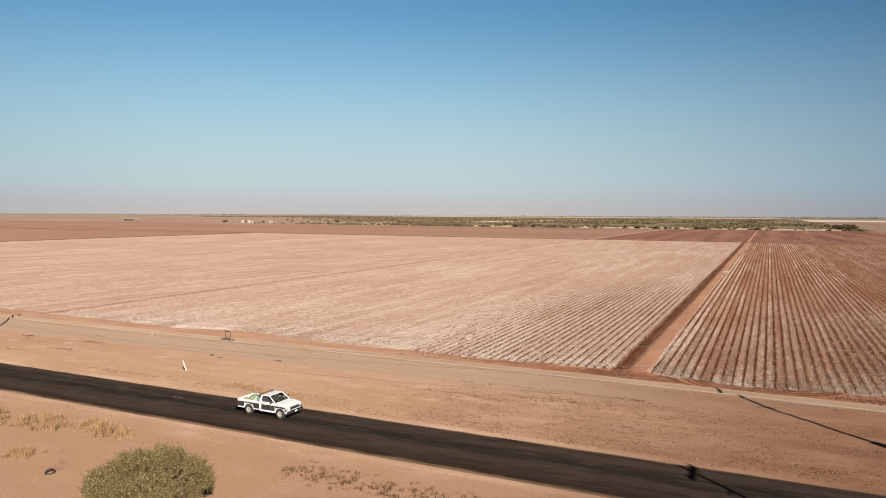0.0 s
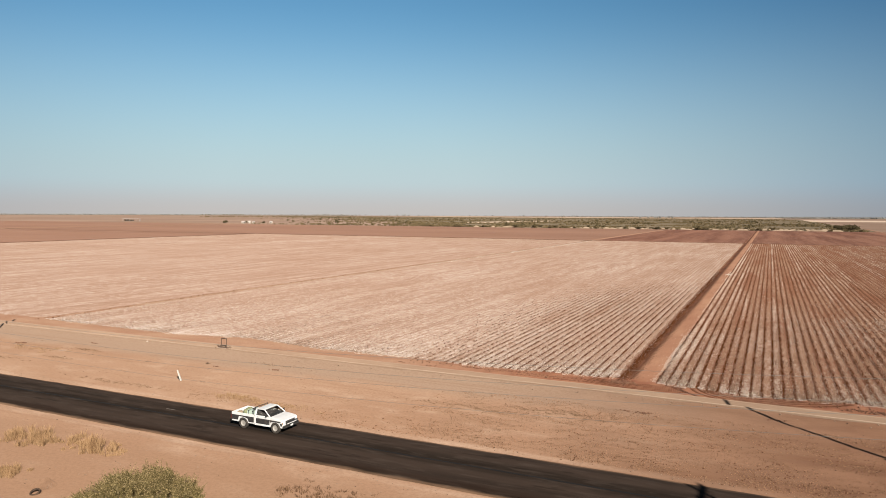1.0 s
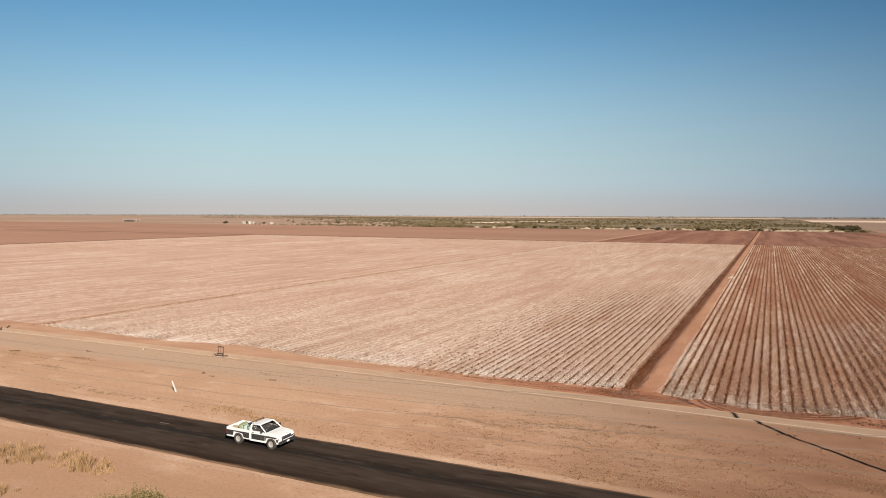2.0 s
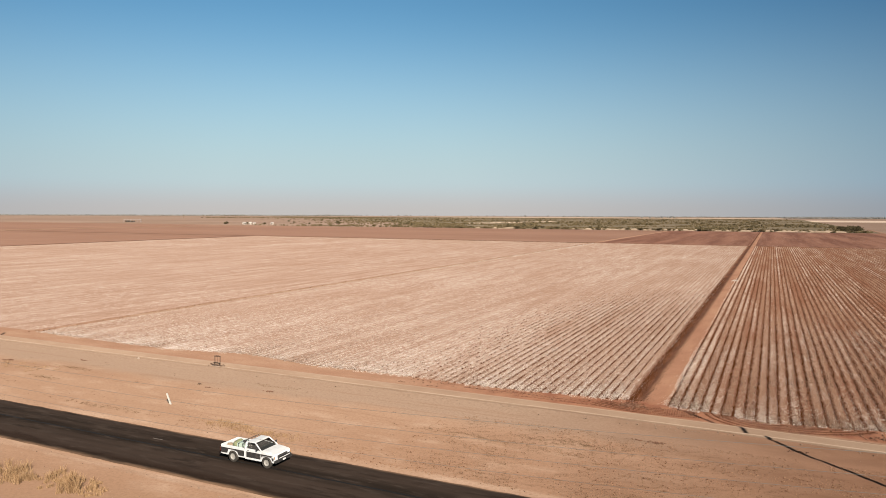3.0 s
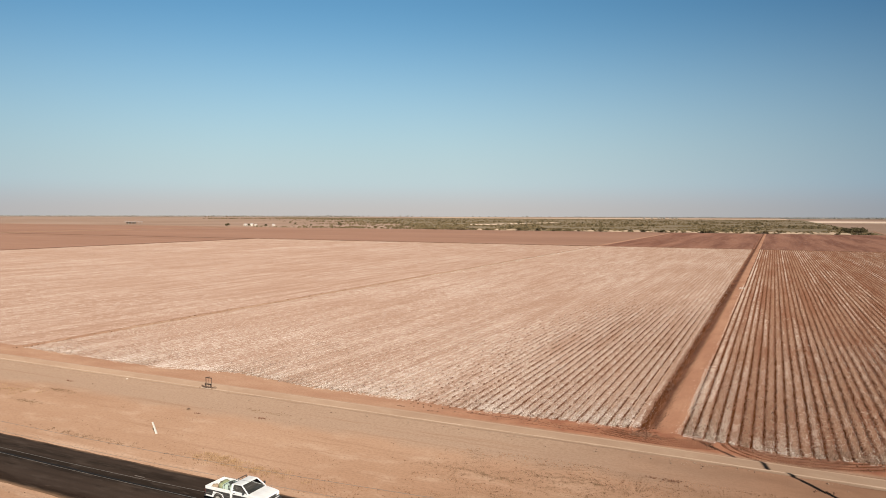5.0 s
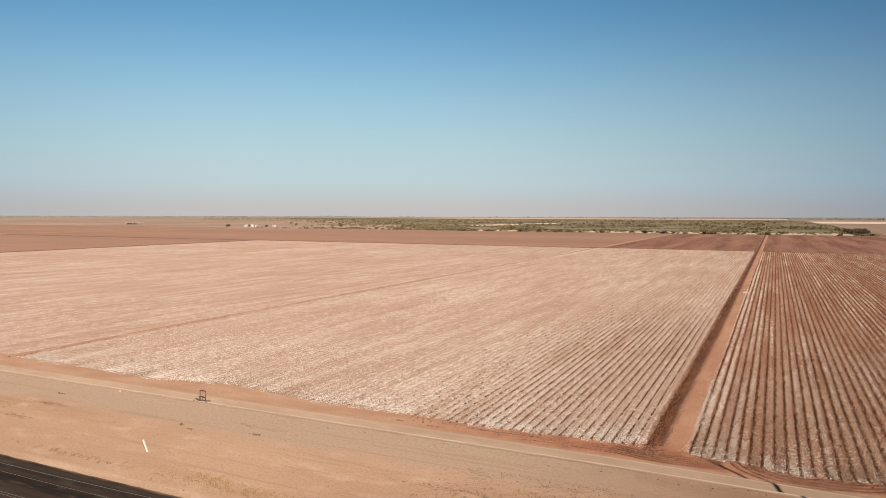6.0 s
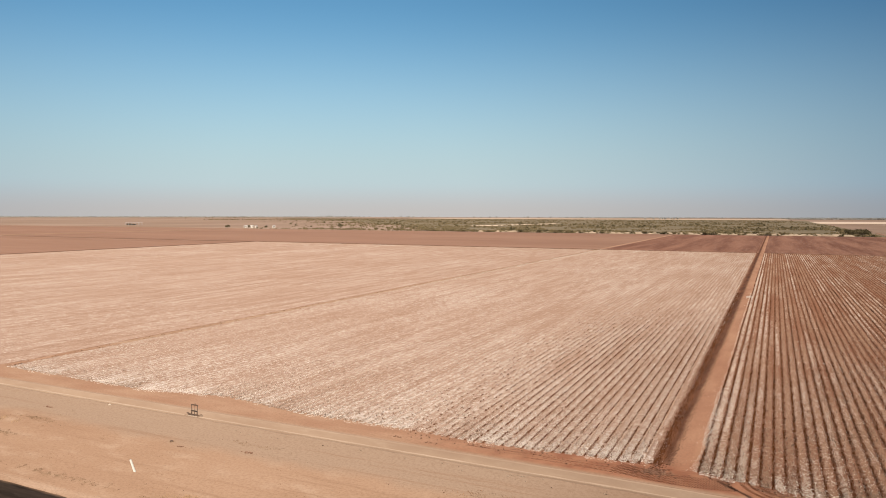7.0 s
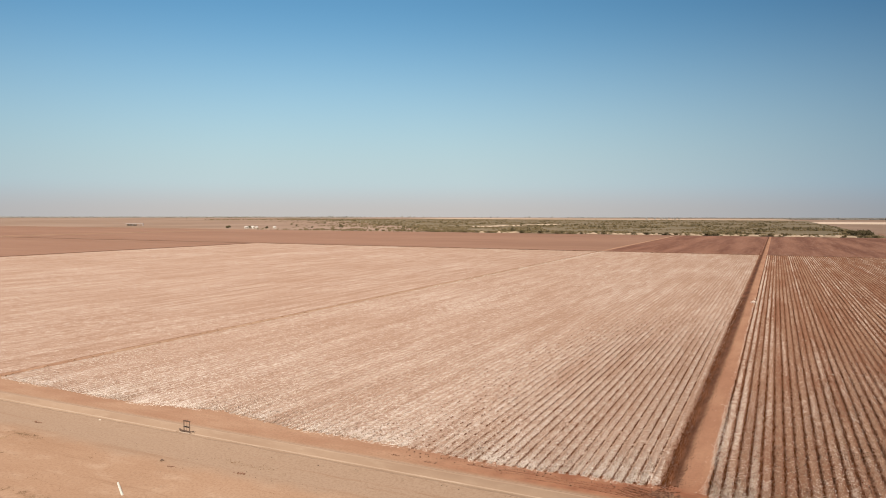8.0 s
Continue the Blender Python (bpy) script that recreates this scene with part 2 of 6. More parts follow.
def asphalt_material():
    m, t, b = nodes_of("asphalt")
    lanes = noise_at(t, 0.55, 3, (0.015, 1, 1))
    col = mix(t, remap(t, lanes, 0.35, 0.65), (0.009692, 0.006591, 0.004732), (0.01988, 0.01318, 0.009856))
    col = mix(t, remap(t, noise_at(t, 0.7, 5, (0.25, 1, 1)), 0.52, 0.72, 0, 0.5), col, (0.0245, 0.01668, 0.01239))
    col = mix(t, remap(t, noise_at(t, 1.6, 4, (0.3, 1.2, 1)), 0.66, 0.74, 0, 0.5), col, (0.04202, 0.02986, 0.0227))
    col = mix(t, remap(t, noise_at(t, 1.1, 5, (0.3, 1.6, 1), 0.65), 0.5, 0.66, 0, 0.55), col, (0.02772, 0.01977, 0.01544))
    col = mix(t, remap(t, noise_at(t, 0.8, 5, (0.22, 1.4, 1), 0.65), 0.46, 0.34, 0, 0.6), col, (0.00738, 0.004844, 0.003437))
    # dust blown in from the shoulders
    g = t.nodes.new("ShaderNodeNewGeometry")
    sep = t.nodes.new("ShaderNodeSeparateXYZ")
    t.links.new(g.outputs["Position"], sep.inputs[0])
    off = calc(t, "ABSOLUTE", calc(t, "ADD", sep.outputs["Y"], 26.85))
    off = calc(t, "ADD", off, calc(t, "MULTIPLY", calc(t, "SUBTRACT", noise_at(t, 0.8, 5, (0.3, 1, 1)), 0.5), 0.9))
    col = mix(t, remap(t, off, 3.15, 3.75, 0, 0.75), col, (0.131, 0.07729, 0.04716))
    # darker, fresher tar along the southern lane edge
    edge = calc(t, "MULTIPLY", remap(t, calc(t, "ADD", sep.outputs["Y"], calc(t, "MULTIPLY", noise_at(t, 0.5, 5, (0.3, 1, 1)), 1.2)), -28.3, -29.3), remap(t, off, 3.3, 3.0))
    col = mix(t, calc(t, "MULTIPLY", edge, 0.6), col, (0.0120, 0.0066, 0.0043))
    grain = noise_at(t, 60, 3)
    t.links.new(col, b.inputs["Base Color"])
    b.inputs["Diffuse Roughness"].default_value = 1.0
    b.inputs["Roughness"].default_value = 0.95
    b.inputs["Specular IOR Level"].default_value = 0.04
    bump(t, b, grain, 0.4, 0.01)
    return m


GROUND = ground_material()
COTTON = field_material("cut_cotton_field", (0.174, 0.1080, 0.0765), (0.200, 0.1335, 0.0995), (0.3079, 0.2528, 0.2148), (0.09825, 0.04585, 0.02751))
COTTON_ROWS = field_material("cut_cotton_rows", (0.127, 0.060, 0.036), (0.156, 0.087, 0.056), (0.276, 0.205, 0.162), (0.056, 0.021, 0.0112))
STUB = islands("cotton_stubble", (0.050, 0.014, 0.004), (0.100, 0.036, 0.015), 1.0, 0.0)
TRACK_EARTH = track_material()
TILLED = earth("tilled_red_earth", (0.135, 0.063, 0.039), (0.072, 0.028, 0.016), (0.155, 0.084, 0.055), 0.8, 0.05, (1.6, 0.10, 1), 0.25)
PLAIN_BROWN = earth("brown_fallow_earth", (0.1369, 0.07271, 0.04716), (0.1153, 0.05895, 0.03734), (0.1546, 0.08974, 0.0596), 0.5, 0.008, (0.3, 1.5, 1), 0.2)
TRACK = earth("pale_dirt_track", (0.1618, 0.08974, 0.05764), (0.1336, 0.0714, 0.04454), (0.186, 0.1133, 0.07729), 3.5, 0.15, (1, 0.3, 1), 0.05)
DARK_EARTH = earth("dark_strip_earth", (0.07336, 0.03275, 0.01834), (0.04913, 0.02162, 0.01244), (0.1035, 0.04913, 0.02948), 3.0, 0.5, (1, 0.4, 1), 0.12)
SCRUB_EARTH = earth("olive_scrub_earth", (0.092, 0.066, 0.039), (0.072, 0.053, 0.030), (0.150, 0.105, 0.066), 0.3, 0.012, (1, 0.3, 1), 0.3)
SAND = earth("pale_sand", (0.310, 0.235, 0.180), (0.270, 0.195, 0.142), (0.350, 0.275, 0.215), 0.8, 0.05, (1, 0.6, 1), 0.1)
BANK_SAND = earth("sand_of_the_banks", (0.250, 0.182, 0.128), (0.200, 0.142, 0.096), (0.290, 0.215, 0.155), 0.8, 0.05, (1, 0.6, 1), 0.1)
CONCRETE = earth("dusty_concrete", (0.196, 0.131, 0.089), (0.166, 0.106, 0.071), (0.224, 0.157, 0.110), 5.0, 0.35, (0.2, 1, 1), 0.012, 0.9)
COPING = earth("worn_concrete_coping", (0.240, 0.168, 0.117), (0.200, 0.135, 0.092), (0.275, 0.200, 0.145), 5.0, 0.35, (0.2, 1, 1), 0.012, 0.9)
ASPHALT = asphalt_material()
ROAD_PAINT = plain("worn_road_paint", (0.110, 0.088, 0.070), 0.8, 0, (0.030, 0.022, 0.017), 1.4, 1.0)
TAR = plain("road_tar", (0.0065, 0.005, 0.004), 0.7, 0, (0.010, 0.008, 0.006), 1.2, 0.9, 0.2)
LINT = islands("cotton_lint", (0.335, 0.270, 0.220), (0.560, 0.485, 0.415), 0.95, 0.1)
STRAW = islands("cotton_stalks", (0.1490, 0.0890, 0.0570), (0.2270, 0.1600, 0.1170), 0.9, 0.15, (0.05633, 0.03013, 0.01834))
VERGE_CLOD = islands("verge_clods", (0.165, 0.088, 0.051), (0.235, 0.140, 0.086), 0.95, 0.05, (0.090, 0.042, 0.022))
CLOD = islands("earth_clods", (0.0786, 0.03734, 0.02293), (0.1421, 0.07467, 0.0465), 0.95, 0.1)
DRY_GRASS = islands("dry_grass", (0.190, 0.105, 0.050), (0.365, 0.232, 0.124), 0.9, 0.1, (0.095, 0.048, 0.022))
FAINT_WEED = islands("faint_dry_weeds", (0.125, 0.075, 0.042), (0.205, 0.132, 0.080), 0.9, 0.05, (0.080, 0.044, 0.024))
WEED = islands("dry_weeds", (0.098, 0.050, 0.026), (0.195, 0.117, 0.066), 0.9, 0.05, (0.045, 0.021, 0.010))
STONE = islands("pale_stones", (0.1349, 0.08777, 0.05764), (0.2011, 0.1493, 0.1081), 0.85, 0.2, (0.0524, 0.03013, 0.01834))
LEAF = islands("mesquite_leaves", (0.042, 0.032, 0.012), (0.160, 0.118, 0.050), 0.85, 0.03, (0.225, 0.168, 0.086))
FAR_LEAF = islands("scrub_leaves", (0.082, 0.059, 0.029), (0.110, 0.080, 0.042), 0.95, 0.02, (0.125, 0.091, 0.052))
DARK_LEAF = islands("tree_leaves", (0.046, 0.036, 0.018), (0.082, 0.062, 0.033), 0.9, 0.05)
# air haze mixed into the leaf tone: pale grey instead of olive
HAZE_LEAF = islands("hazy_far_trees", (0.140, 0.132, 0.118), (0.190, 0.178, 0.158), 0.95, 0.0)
BARK = plain("bark", (0.108, 0.074, 0.049), 0.9, 0, (0.051, 0.035, 0.022), 9, 0.8, 0.2, 0.02)

# ---- helpers of this scene ----
rng = np.random.default_rng(7)


def mesh_of(name, verts, faces, material):
    me = bpy.data.meshes.new(name)
    verts = np.asarray(verts, float)
    if isinstance(faces, np.ndarray):
        n, k = faces.shape
        me.vertices.add(len(verts))
        me.vertices.foreach_set("co", verts.astype(np.float32).ravel())
        me.loops.add(n * k)
        me.loops.foreach_set("vertex_index", faces.astype(np.int32).ravel())
        me.polygons.add(n)
        me.polygons.foreach_set("loop_start", np.arange(0, n * k, k, dtype=np.int32))
        me.update(calc_edges=True)
    else:
        me.from_pydata([tuple(v) for v in verts], [], faces)
    me.validate()
    me.materials.append(material)
    return me


def smooth(me):
    me.polygons.foreach_set("use_smooth", np.ones(len(me.polygons), bool))
    return me


def part(name, shape, material, parent=None, label=""):
    """Links a bmesh or a mesh as one object under a thing."""
    if isinstance(shape, bmesh.types.BMesh):
        me = bpy.data.meshes.new(name)
        bmesh.ops.recalc_face_normals(shape, faces=shape.faces)
        shape.to_mesh(me)
        shape.free()
        me.materials.append(material)
    else:
        me = shape
    ob = new(name, me)
    ob.parent = parent
    return tagged(ob, label)


def thing(name, m, label, category, group=""):
    ob = new(name)
    ob.matrix_world = m
    return tagged(ob, label, category, group)


def grid_faces(nx, ny):
    i = np.arange((nx - 1) * (ny - 1))
    a = (i // (ny - 1)) * ny + i % (ny - 1)
    return np.stack([a, a + ny, a + ny + 1, a + 1], 1)


def box(x0, x1, y0, y1, z0, z1, bevel=0.0):
    bm = bmesh.new()
    bmesh.ops.create_cube(bm, size=1, matrix=Matrix.LocRotScale(((x0 + x1) / 2, (y0 + y1) / 2, (z0 + z1) / 2), None, (x1 - x0, y1 - y0, z1 - z0)))
    if bevel:
        bmesh.ops.bevel(bm, geom=bm.edges[:], offset=bevel, segments=2, affect="EDGES")
    return bm


def prism(profile, y0, y1, bevel=0.0, taper=None):
    """A side profile of (x, z) drawn out from y0 to y1. taper(x, z) scales y."""
    bm = bmesh.new()
    rings = []
    for y in (y0, y1):
        rings.append([bm.verts.new((x, y * (taper(x, z) if taper else 1), z)) for x, z in profile])
    bm.faces.new(rings[0])
    bm.faces.new(rings[1][::-1])
    n = len(profile)
    for i in range(n):
        bm.faces.new((rings[0][i], rings[1][i], rings[1][(i + 1) % n], rings[0][(i + 1) % n]))
    bmesh.ops.recalc_face_normals(bm, faces=bm.faces)
    if bevel:
        sharp = [e for e in bm.edges if len(e.link_faces) == 2 and e.calc_face_angle() > 0.35]
        bmesh.ops.bevel(bm, geom=sharp, offset=bevel, segments=2, affect="EDGES")
    return bm


def tube(points, radii, sides=8, bm=None):
    bm = bm or bmesh.new()
    points = [Vector(p) for p in points]
    if isinstance(radii, (int, float)):
        radii = [radii] * len(points)
    rings = []
    for i, p in enumerate(points):
        way = (points[min(i + 1, len(points) - 1)] - points[max(i - 1, 0)]).normalized()
        q = way.to_track_quat("Z", "Y")
        rings.append([bm.verts.new(p + q @ Vector((radii[i] * math.cos(a), radii[i] * math.sin(a), 0))) for a in [2 * math.pi * k / sides for k in range(sides)]])
    for a, b in zip(rings, rings[1:]):
        for k in range(sides):
            bm.faces.new((a[k], a[(k + 1) % sides], b[(k + 1) % sides], b[k]))
    bm.faces.new(rings[0][::-1])
    bm.faces.new(rings[-1])
    return bm


def lathe(profile, sides=24, axis="y"):
    """A closed ring of (radius, along) turned about an axis."""
    bm = bmesh.new()
    rings = []
    for k in range(sides):
        a = 2 * math.pi * k / sides
        c, s = math.cos(a), math.sin(a)
        rings.append([bm.verts.new((r * c, h, r * s) if axis == "y" else (r * c, r * s, h)) for r, h in profile])
    n = len(profile)
    for k in range(sides):
        a, b = rings[k], rings[(k + 1) % sides]
        for i in range(n):
            bm.faces.new((a[i], a[(i + 1) % n], b[(i + 1) % n], b[i]))
    for f in bm.faces:
        f.smooth = True
    return bm


def fbm(x, y, scale, octaves=3, seed=0.0):
    return np.array([noise.fractal(Vector((a * scale + seed, b * scale, seed)), 1.0, 2.0, octaves) for a, b in zip(np.ravel(x), np.ravel(y))]).reshape(np.shape(x))


OCTA = np.array([(1, 0, 0), (-1, 0, 0), (0, 1, 0), (0, -1, 0), (0, 0, 1), (0, 0, -0.6)], float)
OCTA_F = np.array([(0, 2, 4), (2, 1, 4), (1, 3, 4), (3, 0, 4), (2, 0, 5), (1, 2, 5), (3, 1, 5), (0, 3, 5)])


def lumps(name, places, sizes, material, flat=0.6):
    """Small uneven lumps, all in one mesh."""
    n = len(places)
    a = rng.uniform(0, 2 * math.pi, n)
    s = sizes[:, None, None] * rng.uniform(0.6, 1.4, (n, 6, 1))
    v = OCTA[None] * s * np.array([1, 1, flat])
    c, d = np.cos(a)[:, None], np.sin(a)[:, None]
    v = np.stack([v[..., 0] * c - v[..., 1] * d * 0.8, v[..., 0] * d + v[..., 1] * c * 0.8, v[..., 2]], -1) + places[:, None]
    return mesh_of(name, v.reshape(-1, 3), (OCTA_F[None] + 6 * np.arange(n)[:, None, None]).reshape(-1, 3), material)


def blades(name, places, lengths, widths, tilt, material):
    """Thin stems or leaves, one small quad each, leaning from upright by up to tilt radians."""
    n = len(places)
    a, b = rng.uniform(0, 2 * math.pi, n), rng.uniform(0, 1, n) ** 0.6 * tilt
    way = np.stack([np.cos(a) * np.sin(b), np.sin(a) * np.sin(b), np.cos(b)], 1) * lengths[:, None]
    e = rng.uniform(0, 2 * math.pi, n)
    side = np.stack([np.cos(e), np.sin(e), rng.uniform(-0.3, 0.3, n)], 1) * widths[:, None] * 0.5
    v = np.stack([places - side, places + side, places + way + side * 0.5, places + way - side * 0.5], 1)
    return mesh_of(name, v.reshape(-1, 3), np.arange(4 * n).reshape(-1, 4), material)


def leaf_cloud(name, blobs, count, size, material, seed=1, up=0.3):
    """A crown of loose leaf sprays over overlapping blobs (x, y, z, rx, ry, rz)."""
    g = np.random.default_rng(seed)
    blobs = np.array(blobs, float)
    w = blobs[:, 3] * blobs[:, 4]
    pick = g.choice(len(blobs), count, p=w / w.sum())
    way = g.normal(size=(count, 3))
    way /= np.linalg.norm(way, axis=1)[:, None]
    r = g.uniform(0.35, 1.0, count) ** 0.5 * np.where(g.uniform(0, 1, count) < 0.15, g.uniform(1.0, 1.6, count), g.uniform(0.85, 1.12, count))
    p = blobs[pick, :3] + way * blobs[pick, 3:] * r[:, None]
    n = way + g.normal(size=(count, 3)) * 0.7 + np.array([0, 0, up])
    n /= np.linalg.norm(n, axis=1)[:, None]
    u = np.cross(n, g.normal(size=(count, 3)))
    u /= np.linalg.norm(u, axis=1)[:, None]
    v = np.cross(n, u)
    s = (size * g.uniform(0.5, 1.4, count))[:, None]
    q = np.stack([p - u * s, p + v * s * 0.32, p + u * s, p - v * s * 0.32], 1)
    return mesh_of(name, q.reshape(-1, 3), np.arange(4 * count).reshape(-1, 4), material)


# ---- the ground: one sheet to the horizon ----
ROAD_Y, ROAD_HALF = -26.85, 3.6
FIELD_Z = -0.3                     # the fields lie lower than the road


def steps(*stretches):
    out = []
    for a, b, d in stretches:
        out += list(np.arange(a, b, d))
    return np.array(sorted(set(np.round(out, 3))))


# where the rows end at the headland: x, y
LEFT_END = ((-90, -85, -72, -61, -50, -38, -28, -16, -10.6, -5.5, -1), (4.2, 4.0, 3.5, 3.3, 5.4, 3.4, 3.6, 3.0, 3.2, 3.8, 3.8))
RIGHT_END = ((3.3, 6, 12.5, 17, 21, 30), (4.0, 3.2, 1.9, 2.5, 3.4, 3.6))
gx = steps((-7000, -1000, 1000), (-1000, -300, 100), (-300, -110, 12), (-110, 0, 1.25), (0, 4, 0.25), (4, 45, 1.25), (45, 120, 12), (120, 900, 120), (900, 7001, 1000))
gy = steps((-3000, -300, 450), (-300, -90, 35), (-90, -60, 4), (-60, -5, 0.55), (-5, 2.0, 0.2), (2.0, 12, 0.5), (12, 60, 6), (60, 400, 40), (400, 1000, 100), (1000, 7001, 1000))
GX, GY = np.meshgrid(gx, gy, indexing="ij")


def ease(v, a, b):
    k = np.clip((v - a) / (b - a), 0, 1)
    return k * k * (3 - 2 * k)


near = (1 - ease(np.abs(GX + 30), 80, 110)) * ease(GY, -85, -60) * (1 - ease(GY, 0, 2))
GZ = near * (0.10 * fbm(GX, GY, 0.25, 4) + 0.05 * fbm(GX, GY, 1.1, 3, 5.0))
GZ *= ease(np.abs(GY - ROAD_Y), ROAD_HALF + 0.1, ROAD_HALF + 2.5)      # the road bed is level
GZ -= 0.05 * (np.abs(GY - ROAD_Y) < ROAD_HALF + 0.2)
BEND = 0.022                       # the ditch swings slightly towards the road past the farm track
GV = GY + BEND * np.maximum(GX, 0)
GZ = GZ + np.where(GV < -3.6, 0.17 * ease(GV, -6.0, -4.2), 0)
GZ = np.where(GV > -3.85, np.where(GV < -1.75, -0.8, FIELD_Z + (0.17 - FIELD_Z) * (1 - ease(GV, -1.6, -0.4)) + 0.03 * fbm(GX, GY, 0.8, 3, 9.0)), GZ)
row_end = np.where(GX < 0, np.interp(GX, *LEFT_END), np.interp(GX, *RIGHT_END))
GZ = GZ - np.where((GX > -93) & (GX < -89.5), 0.07, 0.28) * ease(GY - row_end, 0.3, 2.6)      # bed of the fields and of the earth ditch
GZ = GZ - np.where((GX > -0.6) & (GX < 1.3), 0.30, 0) * ease(GY - row_end, 0.5, 3.0)                              # and of the ditch beside the farm track
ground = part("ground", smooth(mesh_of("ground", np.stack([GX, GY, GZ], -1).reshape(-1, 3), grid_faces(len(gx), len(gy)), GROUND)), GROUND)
tagged(ground, "bare orange-tan desert earth reaching the horizon", "ground", kind="structure")

# ---- road ----
def road():
    xs = np.concatenate([np.arange(-1500, -130, 60.0), np.arange(-130, 70, 0.8), np.arange(70, 1501, 60.0)])
    offs = np.array([-3.62, -3.5, -2.6, -1.3, 0.0, 1.3, 2.6, 3.5, 3.62])
    zs = np.array([-0.08, 0.03, 0.055, 0.085, 0.10, 0.085, 0.055, 0.03, -0.08])
    X, O = np.meshgrid(xs, offs, indexing="ij")
    edge = (np.abs(O) > 3.4)
    wob = np.array([noise.fractal(Vector((x * 0.6, 3.0 * s, 0)), 1, 2, 5) for x in xs for s in (-1, 1)]).reshape(-1, 2)
    O2 = O + np.where(edge, np.where(O < 0, wob[:, :1], wob[:, 1:]) * 0.09, 0)
    Z = np.broadcast_to(zs, X.shape) + 0
    ob = part("road", smooth(mesh_of("road", np.stack([X, ROAD_Y + O2, Z], -1).reshape(-1, 3), grid_faces(len(xs), len(offs)), ASPHALT)), ASPHALT)
    tagged(ob, "two-lane dark asphalt road with ragged dusty edges", "road", kind="structure")
    # the dark tarred seam and what is left of the broken lane line
    for off, w, x0, x1, lift, paint, lab in ((0.24, 0.16, -200, 60, 0.101, TAR, "dark tarred seam along the road"), (1.18, 0.13, -24.2, -20.9, 0.091, ROAD_PAINT, "worn dash of the lane line"),
                                             (1.40, 0.10, -32.4, -31.4, 0.087, ROAD_PAINT, "worn remnant of a lane dash")):
        xs2 = np.linspace(x0, x1, max(3, int((x1 - x0) / 0.6)))
        wav = [0.05 * noise.fractal(Vector((a * 0.3, off, 0)), 1, 2, 3) for a in xs2]
        v = [(a, ROAD_Y + off + k + s * w / 2, lift) for a, k in zip(xs2, wav) for s in (-1, 1)]
        f = [(2 * i, 2 * i + 2, 2 * i + 3, 2 * i + 1) for i in range(len(xs2) - 1)]
        part("road_marking", mesh_of("road_marking", v, f, paint), paint, ob, lab)
    return ob


road()

# ---- concrete irrigation ditch along the field ----
def irrigation_ditch():
    prof = [(-3.40, -0.1), (-3.33, 0.235), (-3.27, 0.262), (-2.90, 0.25), (-2.82, 0.20), (-2.2, -0.40), (-1.75, -0.40), (-1.12, 0.22), (-1.06, 0.24), (-0.80, 0.235), (-0.72, 0.2), (-0.66, -0.1)]
    xs = np.concatenate([np.arange(-900, -130, 35.0), np.arange(-130, 60, 0.7), np.arange(60, 500, 35.0)])
    v = []
    for x in xs:
        for k, (y, z) in enumerate(prof):
            earthen = k in (0, 11)
            w = noise.fractal(Vector((x * 0.5, k * 2.1, 0)), 1, 2, 3)
            v.append((x, y * 0.86 - 1.12 - BEND * max(x, 0) + (0.05 if earthen else 0.03) * w, z + 0.02 * w))
    rows = np.array(v).reshape(len(xs), len(prof), 3)
    ob = part("irrigation_ditch", mesh_of("irrigation_ditch", v, grid_faces(len(xs), len(prof)), CONCRETE), CONCRETE)
    edge = np.stack([rows[:, 2] * 0.95 + rows[:, 3] * 0.05, rows[:, 2] * 0.1 + rows[:, 3] * 0.9], 1) + np.array([0, 0, 0.012])
    part("coping", mesh_of("coping", edge.reshape(-1, 3), grid_faces(len(xs), 2), COPING), COPING, ob, "paler worn concrete coping")
    return tagged(ob, "narrow dust-covered concrete irrigation ditch along the field edge", "ditch", kind="structure")


irrigation_ditch()

